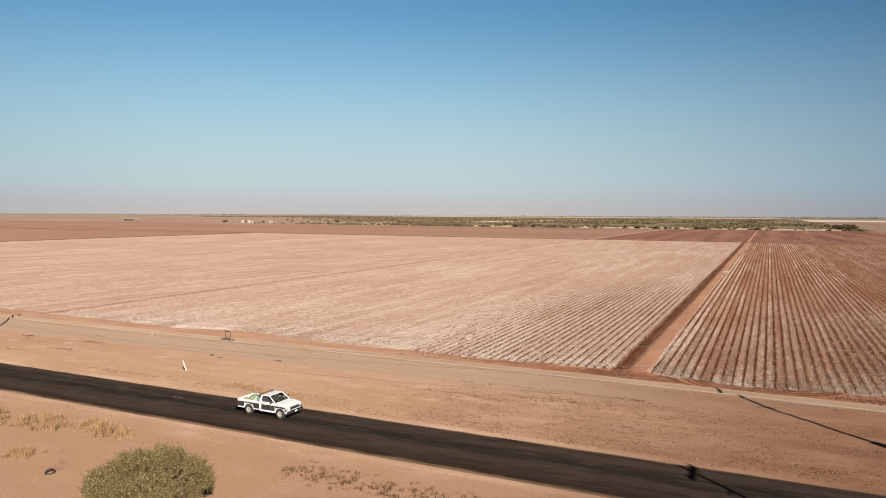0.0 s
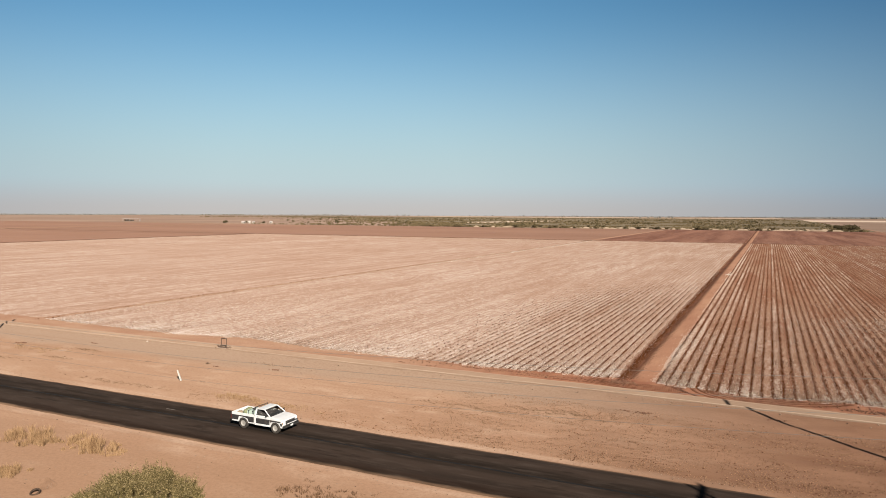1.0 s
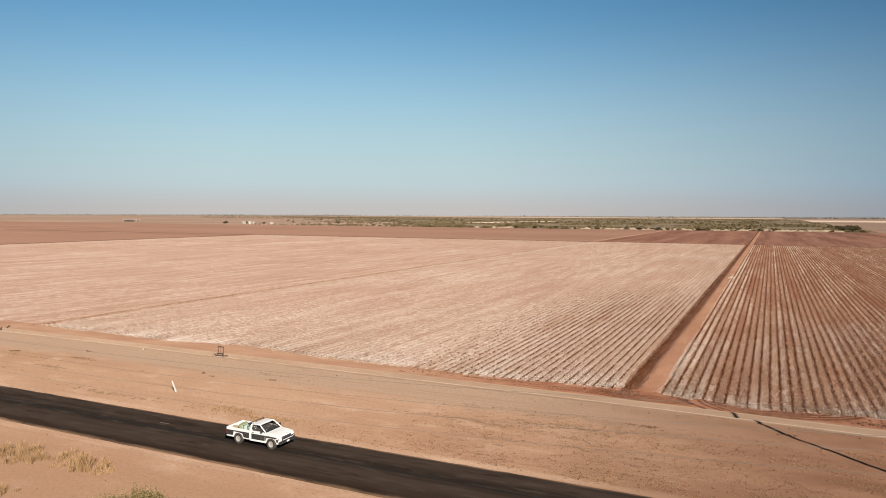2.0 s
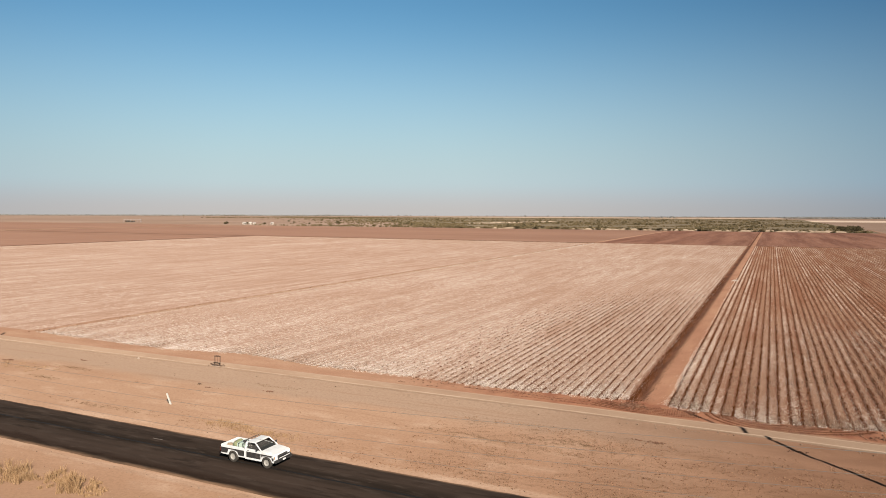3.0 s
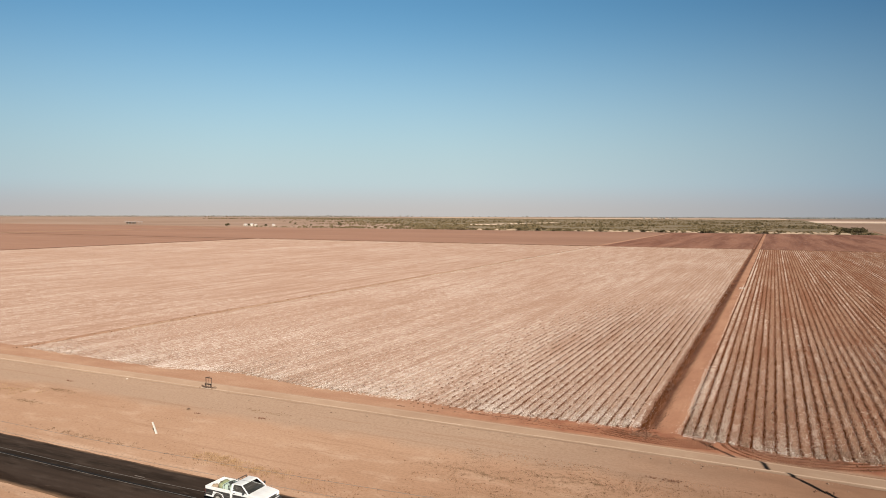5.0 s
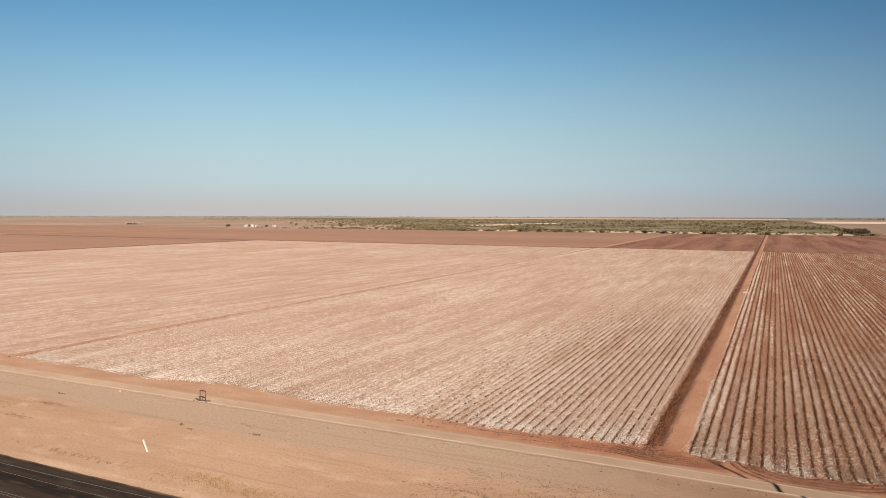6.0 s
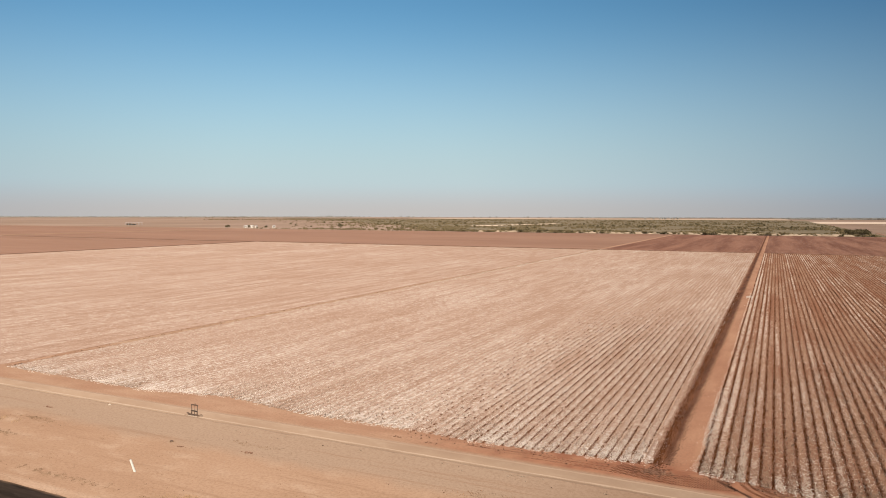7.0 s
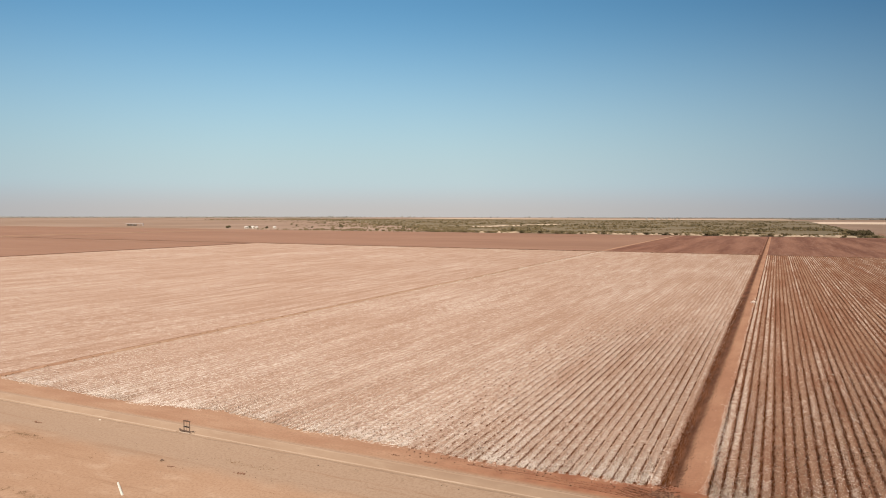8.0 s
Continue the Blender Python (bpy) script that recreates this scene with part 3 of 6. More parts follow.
# ---- fields ----
def row_field(name, x0, x1, ys, spacing, shape, relief, material, label, seed, near_end, edge=0.35):
    """Planted rows along y. shape: (place across the row 0..1, height, litter cover, lint, all 0..1)."""
    g = np.random.default_rng(seed)
    rows = int(round((x1 - x0) / spacing))
    spacing = (x1 - x0) / rows
    K = len(shape)
    u = np.array([s[0] for s in shape])
    h = np.array([s[1] for s in shape])
    c = np.array([s[2] for s in shape])
    l = np.array([s[3] for s in shape])
    xs = (x0 + (np.arange(rows)[:, None] + u) * spacing).ravel()
    hs = np.tile(h, rows) * np.repeat(g.uniform(0.75, 1.15, rows), K)
    cs = np.tile(c, rows)
    row_lint = g.uniform(*((0.6, 1.1) if x0 > 0 else (0.85, 1.0)), rows)
    if x0 > 0:
        row_lint[:2] = 1.5, 1.25
    else:           # furrows lie barer towards the farm track
        bare = np.where(np.tile(u, rows) == 0, ease(xs, -32, -4), 0)
        cs, hs = cs * (1 - 0.4 * bare), hs * (1 - bare)
    ls = np.tile(l, rows) * np.repeat(row_lint, K) * (np.where(np.tile(u, rows) == 0, 1 - 0.7 * ease(xs, -32, -4), 1) if x0 < 0 else 1)
    hs[-2:] *= 0.5
    cs[-2:] = 0.1
    ends = np.repeat(g.normal(0, edge, rows) + np.interp(x0 + np.arange(rows) * spacing, *near_end) - ys[0], K)
    ny = len(ys)
    taper = 1 - ease(ys, ys[0] + 2, ys[0] + 12)
    Y = ys[None] + ends[:, None] * taper
    wander = np.repeat(g.uniform(0, 50, rows), K)
    X = xs[:, None] + 0.03 * np.sin(ys[None] * 0.13 + wander[:, None]) + g.normal(0, 0.03, (len(xs), ny))
    Z = FIELD_Z - 0.06 + relief * hs[:, None] * g.uniform(*((0.5, 1.25) if x0 > 0 else (0.75, 1.2)), (len(xs), ny)) + g.normal(0, 0.014, (len(xs), ny))
    Z[0], Z[-1] = FIELD_Z - 0.35, FIELD_Z - 0.10
    Z[:, 0] = FIELD_Z - 0.1
    me = mesh_of(name, np.stack([X, Y, Z], -1).reshape(-1, 3), grid_faces(len(xs), ny), material)
    cover = np.clip(cs[:, None] + g.normal(0, 0.24, (len(xs), ny)), 0, 1).astype(np.float32)
    me.attributes.new("cover", "FLOAT", "POINT").data.foreach_set("value", cover.ravel())
    # cotton left thick in patches where the pickers turned
    patch = np.zeros(len(xs))
    for a, b in END_LINT:
        patch = np.maximum(patch, ease(xs, a - 1, a + 0.5) * (1 - ease(xs, b - 0.5, b + 1)))
    ends_lint = 1.25 * np.exp(-np.maximum(Y - Y[:, :1], 0) / 3.4) * patch[:, None] * np.repeat(g.uniform(0.1, 1.0, rows), K)[:, None] * g.uniform(0.4, 1.1, (len(xs), ny))
    if x0 > 0:      # white drifts that run some metres along a row or two
        drift = fbm(xs[::K, None] + 0 * ys[None], 0.055 * ys[None] + 0 * xs[::K, None], 0.45, 4, 2.5)
        ls2 = ls[:, None] * np.repeat(np.clip(0.92 + 0.55 * drift, 0.35, 1.4), K, 0)
    else:
        ls2 = ls[:, None]
    lint = np.clip(ls2 * g.uniform(0.7, 1.3, (len(xs), ny)) + ends_lint, 0, 1.6).astype(np.float32)
    me.attributes.new("lint", "FLOAT", "POINT").data.foreach_set("value", lint.ravel())
    return tagged(part(name, me, material), label, "field", kind="structure")


END_LINT = ((-86, -79), (-72, -66), (-63, -50), (-48, -44), (-37, -24.5), (-17.5, -9.5), (-6.5, -0.5), (3.6, 6.4), (9.4, 13.2), (17.5, 25))
FAR_Y = 378.0
right_ys = np.concatenate([np.arange(3.5, 45, 0.32), np.arange(45, 110, 0.9), np.arange(110, FAR_Y + 1, 4.0)])
fine_ys = np.concatenate([np.arange(2.6, 45, 0.32), np.arange(45, 110, 0.9), np.arange(110, FAR_Y + 1, 4.0)])
rough_ys = np.concatenate([np.arange(2.6, 70, 1.2), np.arange(70, FAR_Y + 1, 6.0)])
BED = [(0.0, 0.1, 0.72, 0.5), (0.10, 0.8, 0.95, 0.75), (0.38, 1.0, 1.0, 0.85), (0.66, 1.0, 1.0, 0.85), (0.92, 0.7, 0.9, 0.7)]
ROWS_BED = [(0.0, 0.75, 0.6, 0.35), (0.08, 0.25, 0.2, 0.08), (0.18, 0.0, 0.0, 0.0), (0.27, 0.5, 0.22, 0.08), (0.38, 0.95, 0.85, 0.8), (0.55, 1.0, 1.0, 1.0), (0.78, 1.0, 1.0, 0.95), (0.92, 0.9, 0.95, 0.75)]
row_field("cotton_field", -90.4, -0.25, fine_ys, 0.97, BED, 0.065, COTTON, "harvested cotton field, straw-coloured rows strewn with white lint", 3, LEFT_END)
row_field("cotton_field", -363.0, -91.6, rough_ys, 0.97, [(0.0, 0.2, 0.85, 0.55), (0.25, 0.9, 0.95, 0.72), (0.7, 1.0, 1.0, 0.82)], 0.05, COTTON, "far harvested cotton field, pale straw-coloured rows", 4, ((-363, -91), (4.0, 4.0)))
row_field("cotton_field", 3.3, 96.0, right_ys, 0.96, ROWS_BED, 0.11, COTTON_ROWS, "harvested cotton field with dark furrows between whitish rows", 5, RIGHT_END)


def sheet(name, x0, x1, y0, y1, z, material, label, category, nx=40, ny=40, wave=0.05, skew=0.0, kind="structure", lean=0.0):
    """A patch of land, a little above the ground sheet and gently uneven, its edge turned down."""
    xs, ys = np.linspace(x0, x1, nx), np.linspace(y0, y1, ny)
    X, Y = np.meshgrid(xs, ys, indexing="ij")
    X = X + skew * (Y - y0) + lean * (Y - y0) * (x1 - X) / (x1 - x0)
    Z = z + wave * rng.uniform(-1, 1, X.shape)
    Z[0], Z[-1], Z[:, 0], Z[:, -1] = FIELD_Z - 0.1, FIELD_Z - 0.1, FIELD_Z - 0.1, FIELD_Z - 0.1
    ob = part(name, mesh_of(name, np.stack([X, Y, Z], -1).reshape(-1, 3), grid_faces(nx, ny), material), material)
    return tagged(ob, label, category, kind=kind)


sheet("tilled_field", 3.2, 190, FAR_Y + 1.5, 752, FIELD_Z + 0.12, TILLED, "tilled red-brown field, bare earth", "field", 90, 40)
sheet("tilled_field", -90, 0.4, FAR_Y + 1.5, 750, FIELD_Z + 0.12, TILLED, "tilled red-brown field, bare earth", "field", 60, 40)
sheet("tilled_field", -690, -92.5, FAR_Y + 1.5, 748, FIELD_Z + 0.12, PLAIN_BROWN, "fallow brown field, bare earth", "field", 60, 40)
sheet("fallow_field", -700, -367, -200, FAR_Y - 2, FIELD_Z + 0.12, PLAIN_BROWN, "fallow brown field, bare earth", "field", 40, 60)
sheet("fallow_field", -1500, -722, 60, 740, FIELD_Z + 0.12, PLAIN_BROWN, "fallow brown field far off, bare earth", "field", 40, 40)
sheet("dirt_track", -719, -704, 250, 760, FIELD_Z + 0.2, TRACK, "pale straight dirt track between fields", "track", 6, 60)
sheet("dirt_track", -1320, -704, 752, 758, FIELD_Z + 0.2, TRACK, "pale straight dirt track between fields", "track", 60, 5)
sheet("dirt_track", -91.7, -90.5, FAR_Y + 2, 742, FIELD_Z + 0.3, TRACK, "pale dirt strip between tilled fields", "track", 5, 60, 0.03)
sheet("scrub_land", -330, 112, 752, 1950, FIELD_Z + 0.12, SCRUB_EARTH, "olive scrubland floor with dry earth", "scrubland", 40, 60, 0.2, 0.0, lean=-0.85)
sheet("scrub_land", -1340, 108, 1951, 2900, FIELD_Z + 0.12, SCRUB_EARTH, "olive scrubland floor with dry earth", "scrubland", 40, 40, 0.1, 0.0, lean=-1.1)
sheet("sand_flat", -1700, 60, 3050, 3650, FIELD_Z + 0.15, BANK_SAND, "pale bare sand flat beyond the scrub", "sand", 20, 20, 0.05)
sheet("sand_flat", 104, 1400, 1900, 2450, FIELD_Z + 0.15, SAND, "pale bare sand flat", "sand", 20, 20, 0.05)
sheet("dirt_track", 106, 110, 620, 930, FIELD_Z + 0.2, TRACK, "pale dirt track beside the tilled field", "track", 4, 60, 0.03, 0.04)
sheet("dirt_track", -492, -478, 1090, 1500, FIELD_Z + 1.4, SAND, "pale sandy track through scrub", "track", 5, 40, 0.1, 0.1)


def farm_track():
    """The dirt track between the two cotton fields, on a low bank beside its earth ditch."""
    prof = [(0.22, -0.66), (0.50, -0.58), (0.85, -0.43), (1.2, -0.32), (1.7, -0.25), (2.9, -0.24), (3.45, -0.36)]
    ys = np.concatenate([np.arange(1.6, 80, 0.45), np.arange(80, 752, 6.0)])
    v = []
    for y in ys:
        for k, (x, z) in enumerate(prof):
            w = noise.fractal(Vector((k * 1.7, y * 0.45, 2.0)), 1, 2, 3)
            k2 = min(1, max(0, (y - 1.8) / 3.5))
            v.append((x + (0.20 if k in (2, 3, 4) else 0.06) * w, y, (z + 0.05 * w) * k2 - 0.37 * (1 - k2)))
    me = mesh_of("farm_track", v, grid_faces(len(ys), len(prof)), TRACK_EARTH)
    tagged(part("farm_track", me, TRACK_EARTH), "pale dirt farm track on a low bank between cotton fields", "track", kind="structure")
    prof = [(-0.75, -0.33), (-0.5, -0.40), (-0.3, -0.52), (-0.1, -0.62), (0.12, -0.66), (0.34, -0.67)]
    v = []
    for y in ys:
        for k, (x, z) in enumerate(prof):
            w = noise.fractal(Vector((k * 2.3, y * 0.8, 7.0)), 1, 2, 3)
            v.append((x + 0.05 * w, y, (z + 0.06 * w + (0.12 if y > 376 else 0)) * min(1, max(0, (y - 2.2) / 2.5)) - 0.40 * (1 - min(1, max(0, (y - 2.2) / 2.5)))))
    me = mesh_of("earth_ditch", v, grid_faces(len(ys), len(prof)), TRACK_EARTH)
    tagged(part("earth_ditch", me, TRACK_EARTH), "shallow dark red earth ditch beside the farm track", "ditch", kind="structure")


farm_track()


def border_furrow(x, y0, y1, label, material=CLOD, per=1.6, spread=0.22):
    """A low dark border ridge of clods that parts two fields."""
    n = int((y1 - y0) * per)
    p = np.stack([x + rng.normal(0, spread, n), rng.uniform(y0, y1, n), np.full(n, FIELD_Z + 0.1)], 1)
    ob = part("border_ridge", lumps("border_ridge", p, rng.uniform(0.06, 0.19, n), material, 0.5), material)
    tagged(ob, label, "earth ridge", kind="stuff")


border_furrow(-288.0, 8, FAR_Y, "faint dark earth ridge inside the far cotton field")
border_furrow(-91.0, 3, FAR_Y, "dark broken earth ridge between two cotton fields", CLOD, 0.45)
border_furrow(-90.7, 3, FAR_Y, "pale crumbly clods on the ridge between two cotton fields", VERGE_CLOD, 1.6, 0.5)
# flat dark strip just above the field level, along its far left edge
sheet("earth_ditch", -366.8, -363.2, -150, FAR_Y + 1, FIELD_Z + 0.16, DARK_EARTH, "dark earth strip along the far field edge", "ditch", 5, 120, 0.03)
n = 1500
p = np.stack([rng.uniform(-362, 96, n), np.full(n, FAR_Y + 1.2) + rng.normal(0, 0.4, n), np.full(n, FIELD_Z)], 1)
tagged(part("border_ridge", lumps("border_ridge", p, rng.uniform(0.2, 0.5, n), CLOD, 0.6), CLOD), "low earth ridge at the far end of the field", "earth ridge", kind="stuff")

# ---- the pickup on the road ----
WHITE_PAINT = plain("white_car_paint", (0.46, 0.445, 0.425), 0.4, 0, (0.36, 0.315, 0.275), 2.5, 0.5, 0.5)
DARK_PAINT = plain("dark_grey_car_paint", (0.024, 0.022, 0.021), 0.4, 0, (0.080, 0.062, 0.050), 3.0, 0.6, 0.5)
BLACK = plain("black_plastic", (0.017, 0.016, 0.015), 0.6, 0, (0.053, 0.041, 0.034), 5, 0.5, 0.4)
RUBBER = plain("dusty_rubber", (0.028, 0.024, 0.020), 0.9, 0, (0.085, 0.062, 0.045), 5, 0.7, 0.2)
RIM = plain("dusty_steel_rim", (0.26, 0.235, 0.205), 0.6, 0.2, (0.17, 0.135, 0.105), 6, 0.7)
CHROME = plain("dull_chrome", (0.390, 0.383, 0.375), 0.3, 0.9, (0.225, 0.203, 0.180), 7, 0.6)
LAMP = plain("headlamp_lens", (0.540, 0.540, 0.525), 0.15, 0, (0.450, 0.435, 0.405), 9, 0.4, 0.6)
RED_LENS = plain("red_lamp_lens", (0.12, 0.016, 0.012), 0.2, 0, (0.07, 0.012, 0.01), 6, 0.4, 0.6)
SEAT_CLOTH = plain("dark_seat_cloth", (0.045, 0.038, 0.034), 0.9, 0, (0.083, 0.068, 0.056), 12, 0.5, 0.2)
TANK_PLASTIC = plain("pale_green_tank", (0.315, 0.375, 0.307), 0.5, 0, (0.255, 0.285, 0.225), 3, 0.6)
TARP = plain("green_tarpaulin", (0.112, 0.124, 0.064), 0.8, 0, (0.195, 0.165, 0.090), 3, 0.8, 0.3, 0.03)
SACKING = plain("brown_sacking", (0.188, 0.139, 0.090), 0.9, 0, (0.112, 0.075, 0.049), 6, 0.8, 0.2, 0.02)


AMBER = plain("amber_lens", (0.24, 0.12, 0.04), 0.25, 0, (0.300, 0.120, 0.030), 8, 0.4, 0.5)


def glass_material():
    m, t, b = nodes_of("tinted_glass")
    b.inputs["Base Color"].default_value = (0.55, 0.6, 0.6, 1)
    b.inputs["Roughness"].default_value = 0.03
    b.inputs["Transmission Weight"].default_value = 1.0
    b.inputs["IOR"].default_value = 1.1
    return m


GLASS = glass_material()


def arch(cx, r, z0, n=9):
    """Points of a wheel arch, from rear to front."""
    lift = math.sqrt(max(r * r - (z0 - 0.39) ** 2, 0.01))
    a0 = math.atan2(z0 - 0.39, -lift)
    a1 = math.atan2(z0 - 0.39, lift)
    return [(cx + r * math.cos(a), 0.39 + r * math.sin(a)) for a in np.linspace(a0, a1, n)]


def pickup_truck(m):
    truck = thing("pickup_truck", m, "older white and dark grey pickup truck, loaded bed, on the road", "pickup truck")
    REAR, FRONT, HALF = -1.62, 1.60, 0.95
    # nose, cab floor and doors up to the belt line
    prof = [(-0.46, 0.50)] + [(0.9, 0.48)] + arch(FRONT, 0.50, 0.48) + [(2.28, 0.50), (2.34, 0.62), (2.34, 1.02), (2.26, 1.13), (1.8, 1.20), (1.18, 1.25), (-0.46, 1.25)]
    body = part("body", prism(prof, -HALF, HALF, 0.035), WHITE_PAINT, truck, "white upper body paint, dusty")
    # cab with pillars: roof, pillars and back panel
    lean = lambda x, z: 1.0 - 0.14 * max(0.0, (z - 1.25)) / 0.55
    part("roof", prism([(-0.36, 1.70), (0.46, 1.71), (0.48, 1.745), (0.28, 1.78), (-0.26, 1.77), (-0.38, 1.74)], -0.90 * 0.93, 0.90 * 0.93, 0.02), WHITE_PAINT, truck, "white cab roof")
    for s in (-1, 1):
        a, b = 0.93 * s, 0.80 * s
        part("pillar", tube([(1.12, a, 1.24), (0.46, b, 1.73)], 0.045, 6), WHITE_PAINT, truck)
        part("pillar", tube([(-0.40, a, 1.24), (-0.34, b, 1.73)], 0.07, 6), WHITE_PAINT, truck)
        part("pillar", tube([(0.98, a, 1.24), (0.95, a * 0.975, 1.38)], 0.02, 6), BLACK, truck)
        v = [(0.95, 0.935 * s, 1.26), (-0.33, 0.935 * s, 1.26), (-0.30, 0.815 * s, 1.70), (0.42, 0.815 * s, 1.70)]
        win = part("side_window", mesh_of("side_window", v, [(0, 1, 2, 3)], GLASS), GLASS, truck, "dark tinted side window")
        win.visible_shadow = False
        door = part("door", prism([(-0.30, 0.56), (0.98, 0.56), (1.06, 0.75), (1.02, 1.235), (-0.30, 1.235)], s * (HALF - 0.012), s * (HALF + 0.010), 0.006), WHITE_PAINT, truck, "white and dark grey door")
        part("door_handle", box(-0.2, -0.04, min(s * HALF, s * (HALF + 0.03)), max(s * HALF, s * (HALF + 0.03)), 1.11, 1.15, 0.008), BLACK, door, "black door handle")
        part("door_band", prism([(-0.29, 0.61), (1.01, 0.61), (1.05, 1.04), (-0.29, 1.04)], s * (HALF + 0.0), s * (HALF + 0.016), 0.004), DARK_PAINT, door, "dark grey paint band")
        mirror = part("wing_mirror", box(0.80, 0.88, min(s * 1.02, s * 1.20), max(s * 1.02, s * 1.20), 1.28, 1.48, 0.02), BLACK, truck, "black wing mirror")
        part("mirror_arm", tube([(0.86, s * 0.95, 1.28), (0.85, s * 1.08, 1.34)], 0.014, 6), BLACK, mirror)
        part("fender_band", prism([(1.06, 0.61), (1.07, 0.61), (1.16, 0.86), (1.60, 0.94), (2.02, 0.88), (2.2, 1.02), (1.06, 1.04)], s * HALF, s * (HALF + 0.012), 0.003), DARK_PAINT, truck, "dark grey paint band")
        part("fender_band", prism([(2.14, 0.66), (2.28, 0.66), (2.28, 0.88), (2.06, 0.88)], s * HALF, s * (HALF + 0.012), 0.003), DARK_PAINT, truck, "dark grey paint band")
    v = [(1.12, -0.89, 1.27), (1.12, 0.89, 1.27), (0.47, 0.77, 1.71), (0.47, -0.77, 1.71)]
    ws = part("windscreen", mesh_of("windscreen", v, [(0, 1, 2, 3)], GLASS), GLASS, truck, "dark raked windscreen")
    ws.visible_shadow = False
    part("wiper", tube([(1.13, -0.55, 1.28), (0.98, -0.05, 1.395)], 0.01, 5), BLACK, ws)
    part("wiper", tube([(1.13, 0.15, 1.28), (0.98, 0.6, 1.395)], 0.01, 5), BLACK, ws)
    v = [(-0.42, -0.80, 1.29), (-0.42, 0.80, 1.29), (-0.37, 0.74, 1.69), (-0.37, -0.74, 1.69)]
    rw = part("rear_window", mesh_of("rear_window", v, [(0, 1, 2, 3)], GLASS), GLASS, truck, "dark rear cab window")
    rw.visible_shadow = False
    # inside the cab
    part("bench_seat", prism([(-0.36, 1.252), (0.30, 1.252), (0.30, 1.30), (-0.12, 1.34), (-0.22, 1.60), (-0.36, 1.60)], -0.74, 0.74, 0.02), SEAT_CLOTH, truck, "dark cloth bench seat")
    part("cab_floor", box(-0.40, 1.10, -0.86, 0.86, 1.2, 1.258), SEAT_CLOTH, truck)
    part("dashboard", prism([(0.78, 1.252), (1.08, 1.252), (1.04, 1.30), (0.78, 1.33)], -0.82, 0.82, 0.01), BLACK, truck)
    wheel = lathe([(0.19 + 0.016 * math.cos(a), 0.016 * math.sin(a)) for a in np.linspace(0, 2 * math.pi, 7)[:-1]], 16, "z")
    bmesh.ops.transform(wheel, matrix=pose(0.66, 0.38, 1.36, 0, -55, 0), verts=wheel.verts)
    part("steering_wheel", wheel, BLACK, truck)
    # bonnet with its raised middle
    part("bonnet", prism([(1.16, 1.25), (1.8, 1.20), (2.27, 1.125), (2.27, 1.14), (1.8, 1.225), (1.16, 1.27)], -0.80, 0.80, 0.006), WHITE_PAINT, truck, "white bonnet")
    # face
    grille = part("grille", box(2.335, 2.365, -0.58, 0.58, 0.78, 1.02, 0.01), BLACK, truck, "black grille")
    for z in (0.83, 0.88, 0.93, 0.98):
        part("grille_bar", box(2.36, 2.375, -0.56, 0.56, z - 0.008, z + 0.008), CHROME, grille)
    for s in (-1, 1):
        part("headlight", box(2.32, 2.37, min(s * 0.60, s * 0.88), max(s * 0.60, s * 0.88), 0.80, 1.00, 0.015), LAMP, truck, "rectangular headlight")
        part("turn_signal", box(2.32, 2.36, min(s * 0.89, s * 0.965), max(s * 0.89, s * 0.965), 0.80, 0.98, 0.01), AMBER, truck, "amber turn signal")
    bumper = part("front_bumper", box(2.32, 2.50, -0.97, 0.97, 0.50, 0.70, 0.03), BLACK, truck, "black front bumper")
    guard = part("bull_bar", tube([(2.53, -0.70, 0.55), (2.56, -0.70, 0.88), (2.54, -0.62, 0.95), (2.54, 0.62, 0.95), (2.56, 0.70, 0.88), (2.53, 0.70, 0.55)], 0.03, 8), BLACK, truck, "black tubular bull bar")
    part("cross_bar", tube([(2.55, -0.70, 0.76), (2.55, 0.70, 0.76)], 0.025, 8), BLACK, guard)
    part("number_plate", box(2.502, 2.512, -0.16, 0.16, 0.54, 0.68, 0.003), WHITE_PAINT, bumper, "pale number plate")
    # bed: two sides, front wall, tailgate, floor
    side = [(-2.80, 0.62), (-2.78, 0.52)] + arch(REAR, 0.50, 0.50) + [(-0.50, 0.50), (-0.50, 1.25), (-2.82, 1.25)]
    for s in (-1, 1):
        wall = part("bed_side", prism(side, s * 0.86, s * HALF, 0.02), WHITE_PAINT, truck, "white bed side with a dark grey band")
        part("bed_band", prism([(-2.79, 0.64), (-2.17, 0.64), (-2.08, 0.90), (-2.10, 1.05), (-2.80, 1.05)], s * HALF, s * (HALF + 0.012), 0.003), DARK_PAINT, wall, "dark grey paint band")
        part("bed_band", prism([(-1.06, 0.61), (-0.52, 0.61), (-0.52, 1.05), (-2.10, 1.05), (-2.10, 0.96), (-1.62, 0.955), (-1.18, 0.88)], s * HALF, s * (HALF + 0.012), 0.003), DARK_PAINT, wall, "dark grey paint band")
        part("tail_light", box(-2.835, -2.80, min(s * 0.86, s * 0.965), max(s * 0.86, s * 0.965), 0.72, 1.05, 0.01), RED_LENS, truck, "red tail light")
        part("rocker_panel", box(-0.44, 1.12, min(s * 0.90, s * 0.975), max(s * 0.90, s * 0.975), 0.46, 0.56, 0.015), WHITE_PAINT, truck, "white rocker panel")
    part("bed_floor", box(-2.80, -0.50, -0.87, 0.87, 0.66, 0.72), DARK_PAINT, truck)
    part("bed_front", box(-0.56, -0.50, -0.86, 0.86, 0.70, 1.25, 0.01), WHITE_PAINT, truck)
